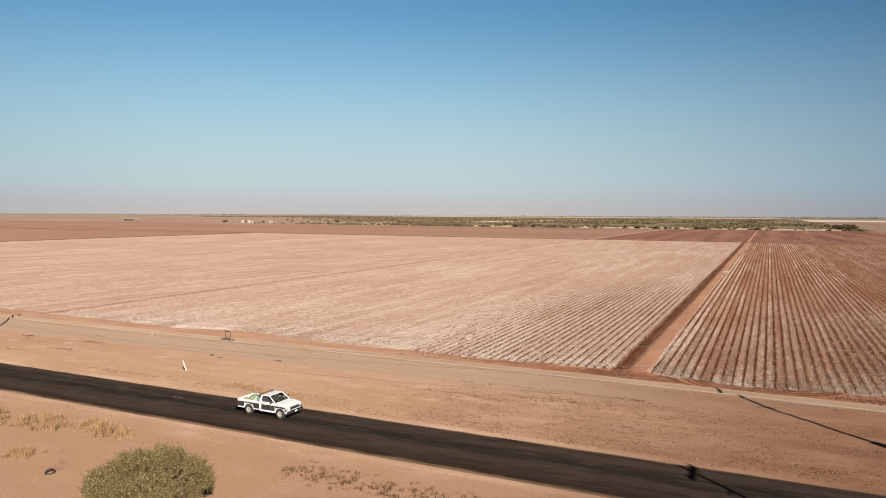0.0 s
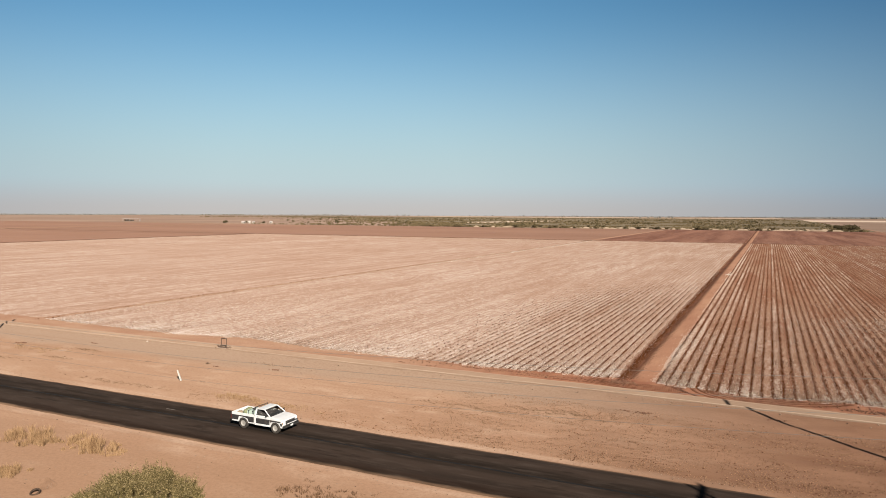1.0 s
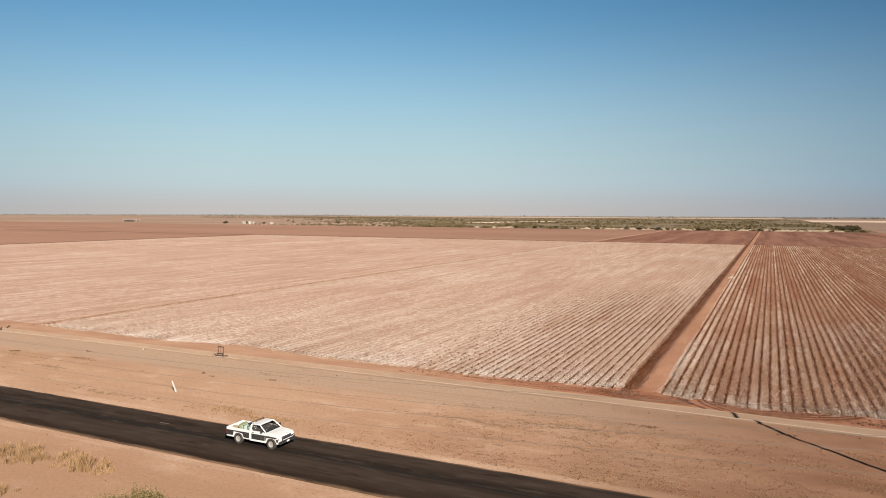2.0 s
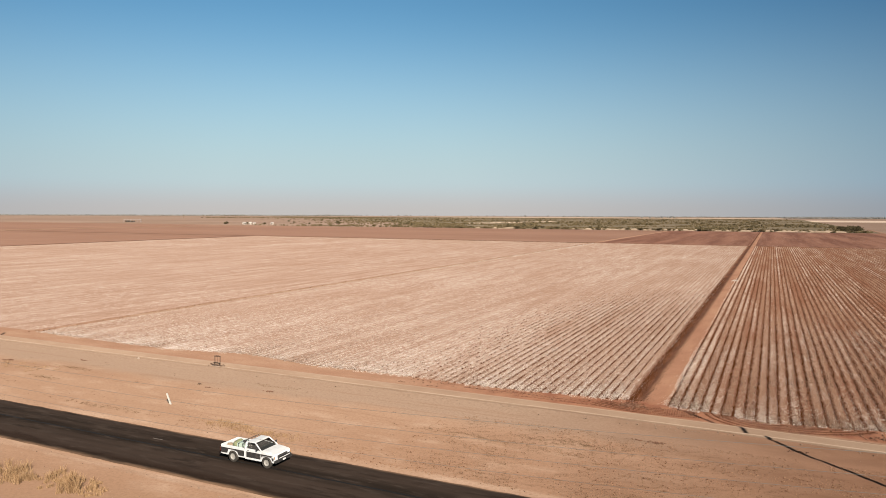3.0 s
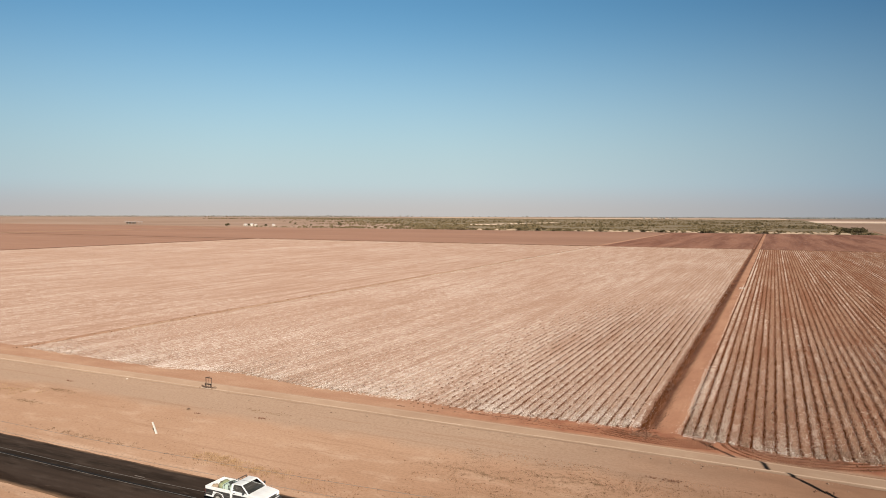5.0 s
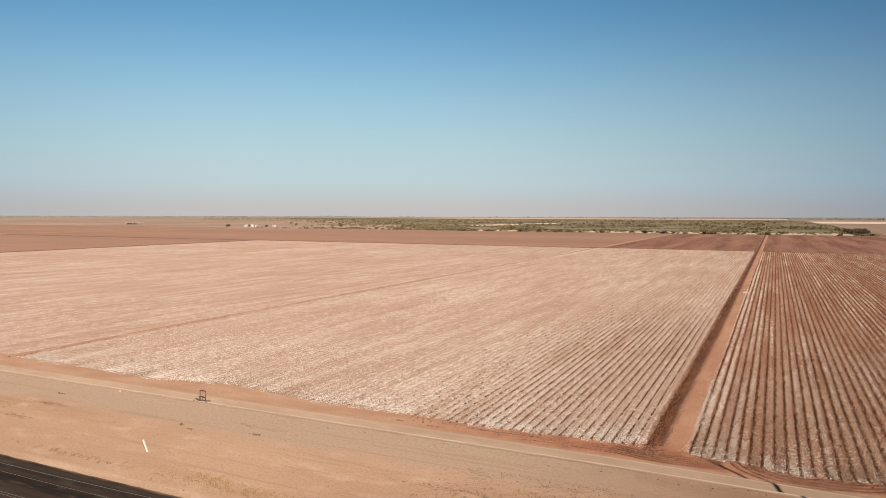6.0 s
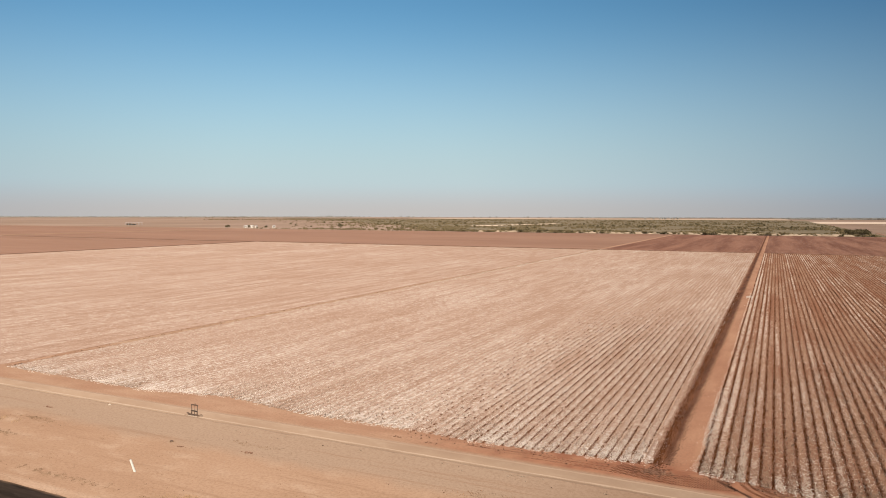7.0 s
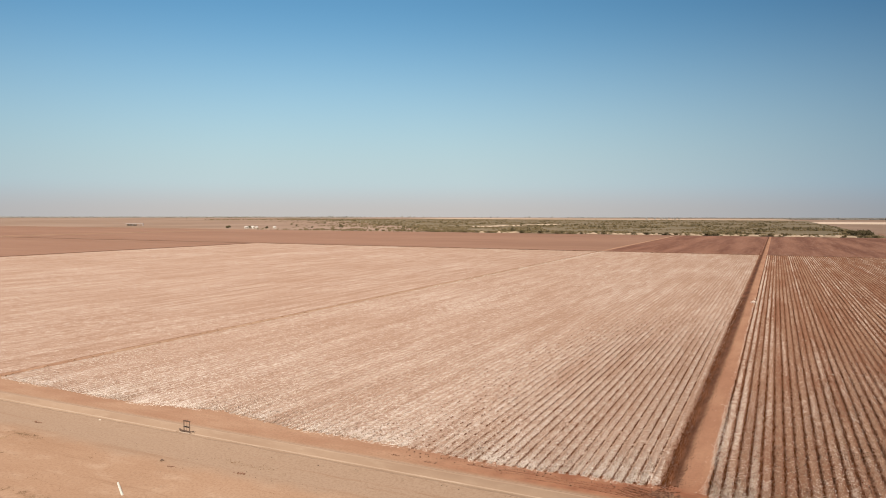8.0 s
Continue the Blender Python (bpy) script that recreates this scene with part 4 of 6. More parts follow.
    gate = part("tailgate", box(-2.83, -2.77, -0.85, 0.85, 0.66, 1.24, 0.015), WHITE_PAINT, truck, "white tailgate")
    part("gate_handle", box(-2.845, -2.828, -0.12, 0.12, 1.10, 1.16, 0.006), BLACK, gate)
    part("rear_bumper", box(-2.95, -2.82, -0.93, 0.95, 0.46, 0.62, 0.02), BLACK, truck, "black rear bumper")
    # rack behind the cab
    rack = part("cab_rack", tube([(-0.62, -0.88, 1.25), (-0.55, -0.80, 1.80), (-0.55, 0.80, 1.80), (-0.62, 0.88, 1.25)], 0.03, 8), BLACK, truck, "black tubular rack behind the cab")
    for y in (-0.42, 0.0, 0.42):
        part("rack_bar", tube([(-0.62, y, 1.25), (-0.55, y, 1.80)], 0.018, 6), BLACK, rack)
    part("underbody", box(-2.5, 2.1, -0.55, 0.55, 0.36, 0.62, 0.03), BLACK, truck)
    # wheels
    for x in (REAR, FRONT):
        for s in (-1, 1):
            tyre = lathe([(0.24, -0.11), (0.385, -0.13), (0.44, -0.10), (0.445, 0.0), (0.44, 0.10), (0.385, 0.13), (0.24, 0.11)], 28)
            w = part("wheel", tyre, RUBBER, truck, "dust-covered wheel")
            w.matrix_basis = pose(x, s * 0.84, 0.44)
            rim = lathe([(0.02, 0.03 * s), (0.10, 0.06 * s), (0.16, 0.045 * s), (0.22, 0.09 * s), (0.25, 0.115 * s), (0.25, -0.08 * s), (0.02, -0.08 * s)], 20)
            part("rim", rim, RIM, w, "pale dusty steel rim")
            part("hub_cap", lathe([(0.005, 0.085 * s), (0.05, 0.08 * s), (0.06, 0.04 * s), (0.005, 0.04 * s)], 12), RIM, w)
    return truck


TRUCK_AT = pose(-21.36, -25.92, 0.075) @ Matrix.Scale(0.95, 4)
pickup_truck(TRUCK_AT)


def cargo(name, bm, material, x, y, z, rz, label, category):
    ob = part(name, bm, material)
    ob.matrix_world = TRUCK_AT @ pose(x, y, z, 0, 0, rz)
    return tagged(ob, label, category)


def heap(rx, ry, rz, seed):
    bm = bmesh.new()
    bmesh.ops.create_icosphere(bm, subdivisions=3, radius=1)
    for v in bm.verts:
        k = 1 + 0.35 * noise.fractal(v.co * 1.7 + Vector((seed, 0, 0)), 1, 2, 3)
        v.co = Vector((v.co.x * rx * k, v.co.y * ry * k, max(v.co.z, -0.35) * rz * k + rz * 0.35))
    for f in bm.faces:
        f.smooth = True
    return bm


def water_tank():
    tank = thing("water_tank", TRUCK_AT @ pose(-1.12, -0.15, 0.72), "pale green plastic tank standing in the truck bed", "tank")
    part("body", box(-0.42, 0.42, -0.50, 0.50, 0, 0.72, 0.08), TANK_PLASTIC, tank)
    lid = lathe([(0.01, 0.80), (0.15, 0.80), (0.17, 0.76), (0.17, 0.71), (0.01, 0.71)], 18, "z")
    part("lid", lid, BLACK, tank, "black screw lid")
    for x in (-0.2, 0.2):
        part("strap", box(x - 0.03, x + 0.03, -0.508, 0.508, 0.02, 0.728, 0.004), DARK_PAINT, tank, "dark strap")
    return tank


water_tank()
cargo("tarpaulin_bundle", heap(0.46, 0.58, 0.50, 3), TARP, -1.98, 0.05, 0.72, 20, "crumpled green tarpaulin bundle in the truck bed", "bundle")
cargo("sack", heap(0.25, 0.36, 0.34, 8), SACKING, -2.50, -0.32, 0.72, -15, "brown filled sack in the truck bed", "sack")
cargo("sack", heap(0.22, 0.34, 0.30, 12), SACKING, -2.52, 0.42, 0.72, 35, "brown filled sack in the truck bed", "sack")

# ---- things along the ditch and verge ----
POST_WHITE = plain("white_post_paint", (0.345, 0.315, 0.270), 0.6, 0, (0.285, 0.225, 0.173), 6, 0.6)
RUST = plain("rusty_steel", (0.084, 0.050, 0.033), 0.8, 0.2, (0.045, 0.028, 0.019), 10, 0.8, 0.3)
POLE_WOOD = plain("weathered_pole_wood", (0.150, 0.109, 0.075), 0.9, 0, (0.083, 0.060, 0.041), 6, 0.8, 0.2, 0.01)
PORCELAIN = plain("brown_porcelain", (0.075, 0.038, 0.026), 0.3, 0, (0.053, 0.026, 0.019), 6, 0.4)
GALVANISED = plain("galvanised_steel", (0.300, 0.300, 0.300), 0.45, 0.8, (0.210, 0.203, 0.195), 8, 0.6)


def marker_post():
    ob = thing("marker_post", pose(-39.2, -17.25, -0.03, 0, 0, 25) @ pose(0, 0, 0, 3, -17, 0), "leaning white concrete marker post on the sandy verge", "post")
    bm = box(-0.075, 0.075, -0.075, 0.075, -0.25, 1.12, 0.012)
    for v in bm.verts:
        if v.co.z > 1.0:
            v.co.x *= 0.8
            v.co.y *= 0.8
    part("shaft", bm, POST_WHITE, ob)
    return ob


marker_post()


PALE_CONCRETE = plain("pale_concrete", (0.300, 0.232, 0.176), 0.85, 0, (0.232, 0.165, 0.116), 3, 0.6, 0.2)


def sluice_gate():
    """A small turnout in the ditch: concrete cheeks, a steel frame and its lifting plate."""
    g = thing("sluice_gate", pose(-46.25, -3.55, 0.2), "small rusty steel sluice gate in a concrete turnout on the ditch", "sluice gate")
    for s in (-1, 1):
        bm = prism([(s * 0.42, -0.55), (s * 0.52, -0.55), (s * 0.95, 0.20), (s * 0.83, 0.20)], -0.52, 0.30, 0.015)
        part("cheek", bm, CONCRETE, g, "dusty concrete cheek wall")
        part("upright", tube([(s * 0.38, 0.0, -0.45), (s * 0.40, 0.0, 1.18)], 0.045, 8), RUST, g)
    part("sill", box(-0.75, 0.75, -0.42, 0.30, -0.62, -0.48, 0.015), CONCRETE, g, "concrete sill")
    part("apron", prism([(-0.52, -0.45), (0.52, -0.45), (0.88, 0.10), (-0.88, 0.10)], -0.34, -0.26, 0.01), PALE_CONCRETE, g, "pale tapering concrete front")
    part("top_beam", box(-0.46, 0.46, -0.05, 0.05, 1.13, 1.23, 0.01), RUST, g)
    part("deck_beam", prism([(-0.72, 0.10), (0.72, 0.10), (1.02, 0.30), (0.92, 0.30), (0.66, 0.20), (-0.66, 0.20), (-0.92, 0.30), (-1.02, 0.30)], -0.16, 0.02, 0.008), RUST, g, "dark steel trough edge across the turnout")
    plate = part("gate_plate", box(-0.36, 0.36, -0.02, 0.02, -0.46, 0.02, 0.005), GALVANISED, g, "dusty pale steel gate plate")
    part("plate_rib", box(-0.36, 0.36, -0.045, 0.045, -0.1, -0.04, 0.004), RUST, plate)
    part("spindle", tube([(0, 0, 0.02), (0, 0, 1.27)], 0.014, 8), RUST, g)
    wheel = lathe([(0.15 + 0.014 * math.cos(a), 0.014 * math.sin(a)) for a in np.linspace(0, 2 * math.pi, 7)[:-1]], 16, "z")
    bmesh.ops.translate(wheel, vec=(0, 0, 1.27), verts=wheel.verts)
    part("hand_wheel", wheel, RUST, g)
    return g


sluice_gate()


def utility_pole(x, y, height, label, arm_half=0.16, arm_deep=0.15):
    p = thing("utility_pole", pose(x, y, -0.1), label, "utility pole", "utility poles")
    part("shaft", tube([(0, 0, -0.4), (0, 0, height * 0.5), (0, 0, height)], [0.17, 0.14, 0.11], 10), POLE_WOOD, p)
    arm = part("crossarm", box(-0.07, 0.07, -arm_half, arm_half, height - 0.60 - arm_deep, height - 0.60, 0.01), POLE_WOOD, p)
    for yy in (-arm_half * 0.85, 0.0, arm_half * 0.85):
        ins = lathe([(0.01, 0.0), (0.05, 0.0), (0.07, 0.06), (0.04, 0.1), (0.06, 0.14), (0.03, 0.2), (0.01, 0.2)], 10, "z")
        bmesh.ops.translate(ins, vec=(0, yy, height - 0.60 if yy else height), verts=ins.verts)
        part("insulator", ins, PORCELAIN, arm)
    for s in (-1, 1):
        part("brace", tube([(0.08, s * arm_half * 0.7, height - 0.72), (0.12, 0.0, height - 1.3)], 0.02, 6), GALVANISED, p)
    return p


near_pole = utility_pole(23.46, -14.9, 14.35, "tall wooden utility pole on the sandy road verge")
utility_pole(-75.9, -15.5, 14.2, "tall wooden utility pole on the sandy road verge")
for px in (27.5, -67.5):
    pole = utility_pole(px, -41.0, 14.75, "wooden utility pole with a wide crossarm beside the road", 1.3, 0.30)
    for low, a, b in ((12.2, -0.75, 0.2), (11.1, -0.75, 0.6), (9.8, -0.2, 0.95)):
        part("bracket", box(-0.05, 0.05, a, b, low - 0.02, low + 0.08, 0.01), POLE_WOOD, pole)
WIRE = plain("aluminium_wire", (0.105, 0.096, 0.085), 0.6, 0.1, (0.07, 0.063, 0.056), 3, 0.5, 0.3)


def overhead_wire(y, low, high, label):
    """One conductor of the span between the two poles south of the road, sagging towards its middle."""
    pts = [(-20 + 47.5 * k, y + (-41.0 - y) * 0.25 * k * k, low + (high - low) * k * k) for k in np.linspace(-1, 1, 49)]
    ob = part("overhead_wire", tube(pts, 0.0062, 5), WIRE)
    tagged(ob, label, "wire", "overhead wires")


for wire_y, low, high in ((-41.74, 10.02, 12.2), (-40.55, 8.94, 11.2), (-41.76, 8.77, 11.0), (-40.04, 7.53, 9.8)):
    overhead_wire(wire_y, low, high, "thin grey aluminium power line slung between utility poles")

meter = box(-0.28, 0.28, -0.42, -0.12, 1.40, 2.0, 0.02)
part("meter_box", meter, GALVANISED, near_pole, "grey steel meter box")


OLD_RUBBER = plain("old_sandy_rubber", (0.035, 0.024, 0.017), 0.95, 0, (0.11, 0.064, 0.04), 5, 0.6, 0.05)


def old_tyre():
    ob = part("old_tyre", lathe([(0.21, -0.07), (0.27, -0.08), (0.30, -0.04), (0.30, 0.04), (0.27, 0.08), (0.21, 0.07)], 24, "z"), OLD_RUBBER)
    ob.matrix_world = pose(-25.6, -41.75, 0.05, 22, 8, 0)
    return tagged(ob, "worn dusty tyre lying half sunk in sand", "tyre")


old_tyre()

# ---- plants, litter and stones near the road ----
def ground_z(x, y):
    """Height of the near ground sheet."""
    i = np.clip(np.searchsorted(gx, x) - 1, 0, len(gx) - 2)
    j = np.clip(np.searchsorted(gy, y) - 1, 0, len(gy) - 2)
    u, v = (x - gx[i]) / (gx[i + 1] - gx[i]), (y - gy[j]) / (gy[j + 1] - gy[j])
    return GZ[i, j] * (1 - u) * (1 - v) + GZ[i + 1, j] * u * (1 - v) + GZ[i, j + 1] * (1 - u) * v + GZ[i + 1, j + 1] * u * v


def mesquite(x, y):
    """A broad thorny bush: short stems and a loose crown of small leaf sprays."""
    ob = thing("mesquite_bush", pose(x, y, 0), "broad olive-green mesquite bush on bare sand", "bush")
    g = np.random.default_rng(11)
    bm = bmesh.new()
    for k in range(9):
        a = 2 * math.pi * k / 9 + g.uniform(-0.3, 0.3)
        r = g.uniform(1.2, 2.6)
        p0 = Vector((0.15 * math.cos(a), 0.15 * math.sin(a), -0.1))
        p1 = Vector((0.4 * r * math.cos(a), 0.4 * r * math.sin(a), 0.9))
        p2 = Vector((r * math.cos(a), r * math.sin(a), g.uniform(1.7, 2.6)))
        tube([p0, p1, p2], [0.10, 0.07, 0.02], 6, bm)
        for _ in range(3):
            q = p1.lerp(p2, g.uniform(0.2, 0.9))
            tube([q, q + Vector((g.uniform(-0.8, 0.8), g.uniform(-0.8, 0.8), g.uniform(0.3, 0.9)))], [0.035, 0.012], 5, bm)
    part("trunk", bm, BARK, ob, "grey-brown branching stems")
    blobs = []
    for k in range(1150):
        a, r = g.uniform(0, 2 * math.pi), 3.15 * math.sqrt(g.uniform(0, 1))
        x, y = r * math.cos(a) * 1.06, r * math.sin(a)
        top = 2.75 * (1 - 0.5 * (r / 3.3) ** 2) * (1 + 0.30 * noise.noise(Vector((x * 0.75, y * 0.75, 2.0))) + 0.12 * noise.noise(Vector((x * 2.1, y * 2.1, 5.0))))
        s = g.uniform(0.10, 0.25)
        depth = g.uniform(0, 1) ** 2.2
        blobs.append((x, y, max(0.25, top * (1.02 - 0.55 * depth)), s, s, s * 1.15))
    part("crown", leaf_cloud("crown", blobs, 88000, 0.052, LEAF, 5, 0.35), LEAF, ob, "olive-green feathery leaves")
    # upright leafy sprigs that break the outline
    n = 1300
    pick = g.choice(len(blobs), n)
    foot = np.array(blobs)[pick, :3]
    out = np.column_stack([foot[:, :2] * 0.22, np.full(n, 1.0)]) + g.normal(size=(n, 3)) * 0.28
    out /= np.linalg.norm(out, axis=1)[:, None]
    long = g.uniform(0.25, 0.62, n)[:, None]
    side = np.cross(out, g.normal(size=(n, 3))) * 0.011
    tip = foot + out * long
    quad = np.stack([foot - side, foot + side, tip + side * 0.4, tip - side * 0.4], 1)
    part("twigs", mesh_of("twigs", quad.reshape(-1, 3), np.arange(4 * n).reshape(-1, 4), LEAF), LEAF, ob, "fine olive twigs standing out of the crown")
    per = 14
    at = np.repeat(foot, per, 0) + np.repeat(out * long, per, 0) * g.uniform(0.3, 1.0, (n * per, 1)) + g.normal(0, 0.035, (n * per, 3))
    u = g.normal(size=at.shape)
    u /= np.linalg.norm(u, axis=1)[:, None]
    v = np.cross(u, g.normal(size=at.shape))
    v /= np.linalg.norm(v, axis=1)[:, None]
    s = g.uniform(0.025, 0.055, (len(at), 1))
    quad = np.stack([at - u * s, at + v * s * 0.35, at + u * s, at - v * s * 0.35], 1)
    part("sprigs", mesh_of("sprigs", quad.reshape(-1, 3), np.arange(4 * len(at)).reshape(-1, 4), LEAF), LEAF, ob, "loose leafy sprigs at the rim of the crown")
    return ob


mesquite(-15.9, -42.8)


def tuft_field(name, centres, heights, per, spread, width, tilt, material, label, category):
    c = np.repeat(centres, per, 0)
    h = np.repeat(heights, per) * rng.uniform(0.4, 1.15, len(c))
    p = c[:, :2] + rng.normal(0, 1, (len(c), 2)) * np.repeat(spread if np.ndim(spread) else np.full(len(centres), spread), per)[:, None]
    z = ground_z(p[:, 0], p[:, 1]) - 0.02
    ob = part(name, blades(name, np.column_stack([p, z]), h, np.full(len(c), width), tilt, material), material)
    return tagged(ob, label, category, kind="stuff")


# pale dry grass band beside the road
clump_x = np.array([-43.6, -42.0, -40.7, -39.4, -38.3, -37.0, -36.2, -35.0, -34.1, -33.2, -32.0, -31.0, -30.1, -29.0, -28.0, -27.2, -30.9, -30.2, -29.8])
clump_y = np.concatenate([-35.5 + 0.10 * (clump_x[:16] + 33) + rng.normal(0, 0.6, 16), [-40.5, -40.3, -40.6]])
clump_h = np.concatenate([rng.uniform(0.2, 1.0, 16), [0.4, 0.5, 0.35]])
pick = np.repeat(np.arange(len(clump_x)), 11)
cx = clump_x[pick] + rng.normal(0, 0.30, len(pick))
cy = clump_y[pick] + rng.normal(0, 0.42, len(pick))
tuft_field("dry_grass", np.column_stack([cx, cy]), clump_h[pick] * rng.uniform(0.45, 1.2, len(pick)), 60, 0.10, 0.022, 0.55, DRY_GRASS, "tall reddish straw-coloured dry grass clumps on sand", "grass")
# darker stubble close to the camera's side of the road
n = 430
cx = rng.uniform(-13, 12, n)
cy = -35.4 + rng.normal(0, 0.75, n) - 0.04 * cx
tuft_field("dry_stubble", np.column_stack([cx, cy]), rng.uniform(0.10, 0.28, n), 14, 0.10, 0.03, 0.9, WEED, "short brown dry stubble on sand", "grass")
# weeds in drifts on the verge between road and ditch
def drifts(count, x0, x1, y0, y1, threshold, scale, seed):
    x, y = rng.uniform(x0, x1, count * 6), rng.uniform(y0, y1, count * 6)
    f = np.array([noise.fractal(Vector((a * scale * 0.35, b * scale, seed)), 1, 2, 3) for a, b in zip(x, y)])
    keep = f > threshold
    return np.column_stack([x[keep], y[keep]])[:count]


c = np.concatenate([
    drifts(5200, -12, 26, -21.5, -8.4, -0.12, 0.6, 3.0),
    drifts(1500, -8, 30, -22.4, -20.0, -0.15, 0.7, 8.0),
    drifts(520, -75, -6, -21.8, -6.5, 0.28, 0.45, 5.0),
    drifts(300, -35, -18, -21.9, -19.2, 0.0, 0.6, 1.0),
])
tuft_field("dry_weeds", c, rng.uniform(0.03, 0.11, len(c)), 7, 0.14, 0.035, 1.25, WEED, "sparse low dry weeds scattered over the verge", "weeds")
c = np.concatenate([rng.normal(m, s, (k, 2)) for m, s, k in (((-61, -10.9), (1.6, 0.30), 70), ((-60, -15.3), (1.2, 0.22), 60), ((-44, -20.6), (3.6, 0.22), 120),
                                                              ((-42.5, -10.2), (0.2, 0.10), 12), ((-34.5, -7.9), (2.0, 0.25), 45), ((-66, -18.0), (2.0, 0.25), 40), ((-9, -13.6), (3.0, 0.35), 160), ((-2, -11.8), (2.4, 0.6), 200))])
tuft_field("dry_weeds", c, rng.uniform(0.05, 0.13, len(c)), 14, 0.10, 0.03, 1.2, FAINT_WEED, "brown dry weed clumps on the sandy verge", "weeds")
scatter_places = c[::3]
c = np.concatenate([rng.normal((-29.4, -19.9), (1.2, 0.35), (60, 2)), rng.normal((-24.5, -20.6), (1.6, 0.35), (40, 2)), rng.normal((-67, -13), (2.5, 0.8), (30, 2))])
tuft_field("dry_grass", c, rng.uniform(0.12, 0.32, len(c)), 40, 0.22, 0.016, 1.1, DRY_GRASS, "low yellowish dry grass at the road shoulder", "grass")


DARK_CLOD = islands("dark_clods", (0.052, 0.018, 0.009), (0.090, 0.035, 0.017), 0.95, 0.1)


def scatter(name, c, lo, hi, material, label, category, flat=0.6, sink=0.3):
    s = rng.uniform(lo, hi, len(c))
    z = ground_z(c[:, 0], c[:, 1]) + s * flat * sink
    ob = part(name, lumps(name, np.column_stack([c, z]), s, material, flat), material)
    return tagged(ob, label, category, kind="stuff")


c = np.concatenate([drifts(450, -80, 30, -22.5, -5.8, 0.1, 0.4, 2.0), np.column_stack([rng.uniform(-60, 30, 380), rng.normal(-22.6, 0.3, 380)]),
                    np.column_stack([rng.uniform(-50, 14, 180), rng.normal(-31.4, 0.5, 180)]), drifts(500, -44, 14, -44, -31, 0.1, 0.5, 4.0)])
scatter("stones", c, 0.02, 0.06, STONE, "small pale stones scattered on sand", "stones")
c = np.concatenate([drifts(70, -40, 22, -5.6, -4.6, 0.15, 0.8, 6.0), rng.normal((6.4, -4.6), (1.6, 0.15), (24, 2)), rng.normal((-10.5, -4.5), (1.0, 0.12), (20, 2))])
scatter("stones", c, 0.03, 0.11, STONE, "pale rubble along the ditch bank", "stones")
scatter("clods", scatter_places, 0.03, 0.07, CLOD, "dark earth clods among dry weeds", "clods")
c = np.concatenate([drifts(6000, -14, 27, -22.3, -8.2, -0.05, 0.5, 3.0), drifts(2500, -20, 30, -22.6, -19.5, -0.25, 0.7, 8.0)])
scatter("clods", c, 0.015, 0.075, VERGE_CLOD, "small crumbly earth clods strewn over the verge", "clods", 0.7, 0.3)
# darker clumps lying on the bank road
for cx, cy, k in ((4.2, -8.75, 26), (3.0, -8.5, 18), (-40.5, -11.0, 8), (-33.5, -9.6, 22), (-72.5, -11.4, 40), (14.6, -6.2, 20), (-64.0, -7.6, 24), (-20.6, 0.9, 12), (-24.4, 1.1, 18)):
    c = rng.normal((cx, cy), (0.42, 0.10), (k, 2))
    scatter("clods", c, 0.05, 0.13, CLOD, "dark earth clods lying on the bank", "clods")

def boulder(x, y, size, material, label, seed):
    bm = bmesh.new()
    bmesh.ops.create_icosphere(bm, subdivisions=2, radius=size)
    for v in bm.verts:
        v.co *= 1 + 0.35 * noise.fractal(v.co / size * 1.3 + Vector((seed, 0, 0)), 1, 2, 3)
        v.co.z *= 0.7
    ob = part("stone", bm, material)
    z = ground_z(np.array([x]), np.array([y]))[0]
    ob.matrix_world = pose(x, y, z + size * 0.3, 0, 0, 40 * seed)
    tagged(ob, label, "stone")


boulder(-58.16, -4.44, 0.14, PALE_CONCRETE, "single pale stone lying on the bank road", 1)
boulder(-42.56, -10.15, 0.15, RUST, "single dark rust-brown stone on the sandy verge", 3)

# headland: tyre lug prints in curving lines, clods at the row ends
def lug_bars(name, rows, material, label):
    """Short bars pressed up by tyre lugs: (x, y, heading across the track, length)."""
    q = np.array(rows)
    n = len(q)
    q[:, 2] += rng.normal(0, 0.12, n)
    half = np.stack([np.cos(q[:, 2]), np.sin(q[:, 2])], 1) * q[:, 3:4] * 0.5
    wide = np.stack([-np.sin(q[:, 2]), np.cos(q[:, 2])], 1) * rng.uniform(0.025, 0.045, n)[:, None]
    z = ground_z(q[:, 0], q[:, 1])
    top = rng.uniform(0.035, 0.06, n)
    c = q[:, :2]
    v = np.stack([np.column_stack([c - half - wide, z - 0.02]), np.column_stack([c + half - wide, z - 0.02]), np.column_stack([c + half * 0.8, z + top]),
                  np.column_stack([c - half * 0.8, z + top]), np.column_stack([c - half + wide, z - 0.02]), np.column_stack([c + half + wide, z - 0.02])], 1)
    faces = np.array([(0, 1, 2, 3), (3, 2, 5, 4)])
    me = mesh_of(name, v.reshape(-1, 3), (faces[None] + 6 * np.arange(n)[:, None, None]).reshape(-1, 4), material)
    tagged(part(name, me, material), label, "tracks", kind="stuff")


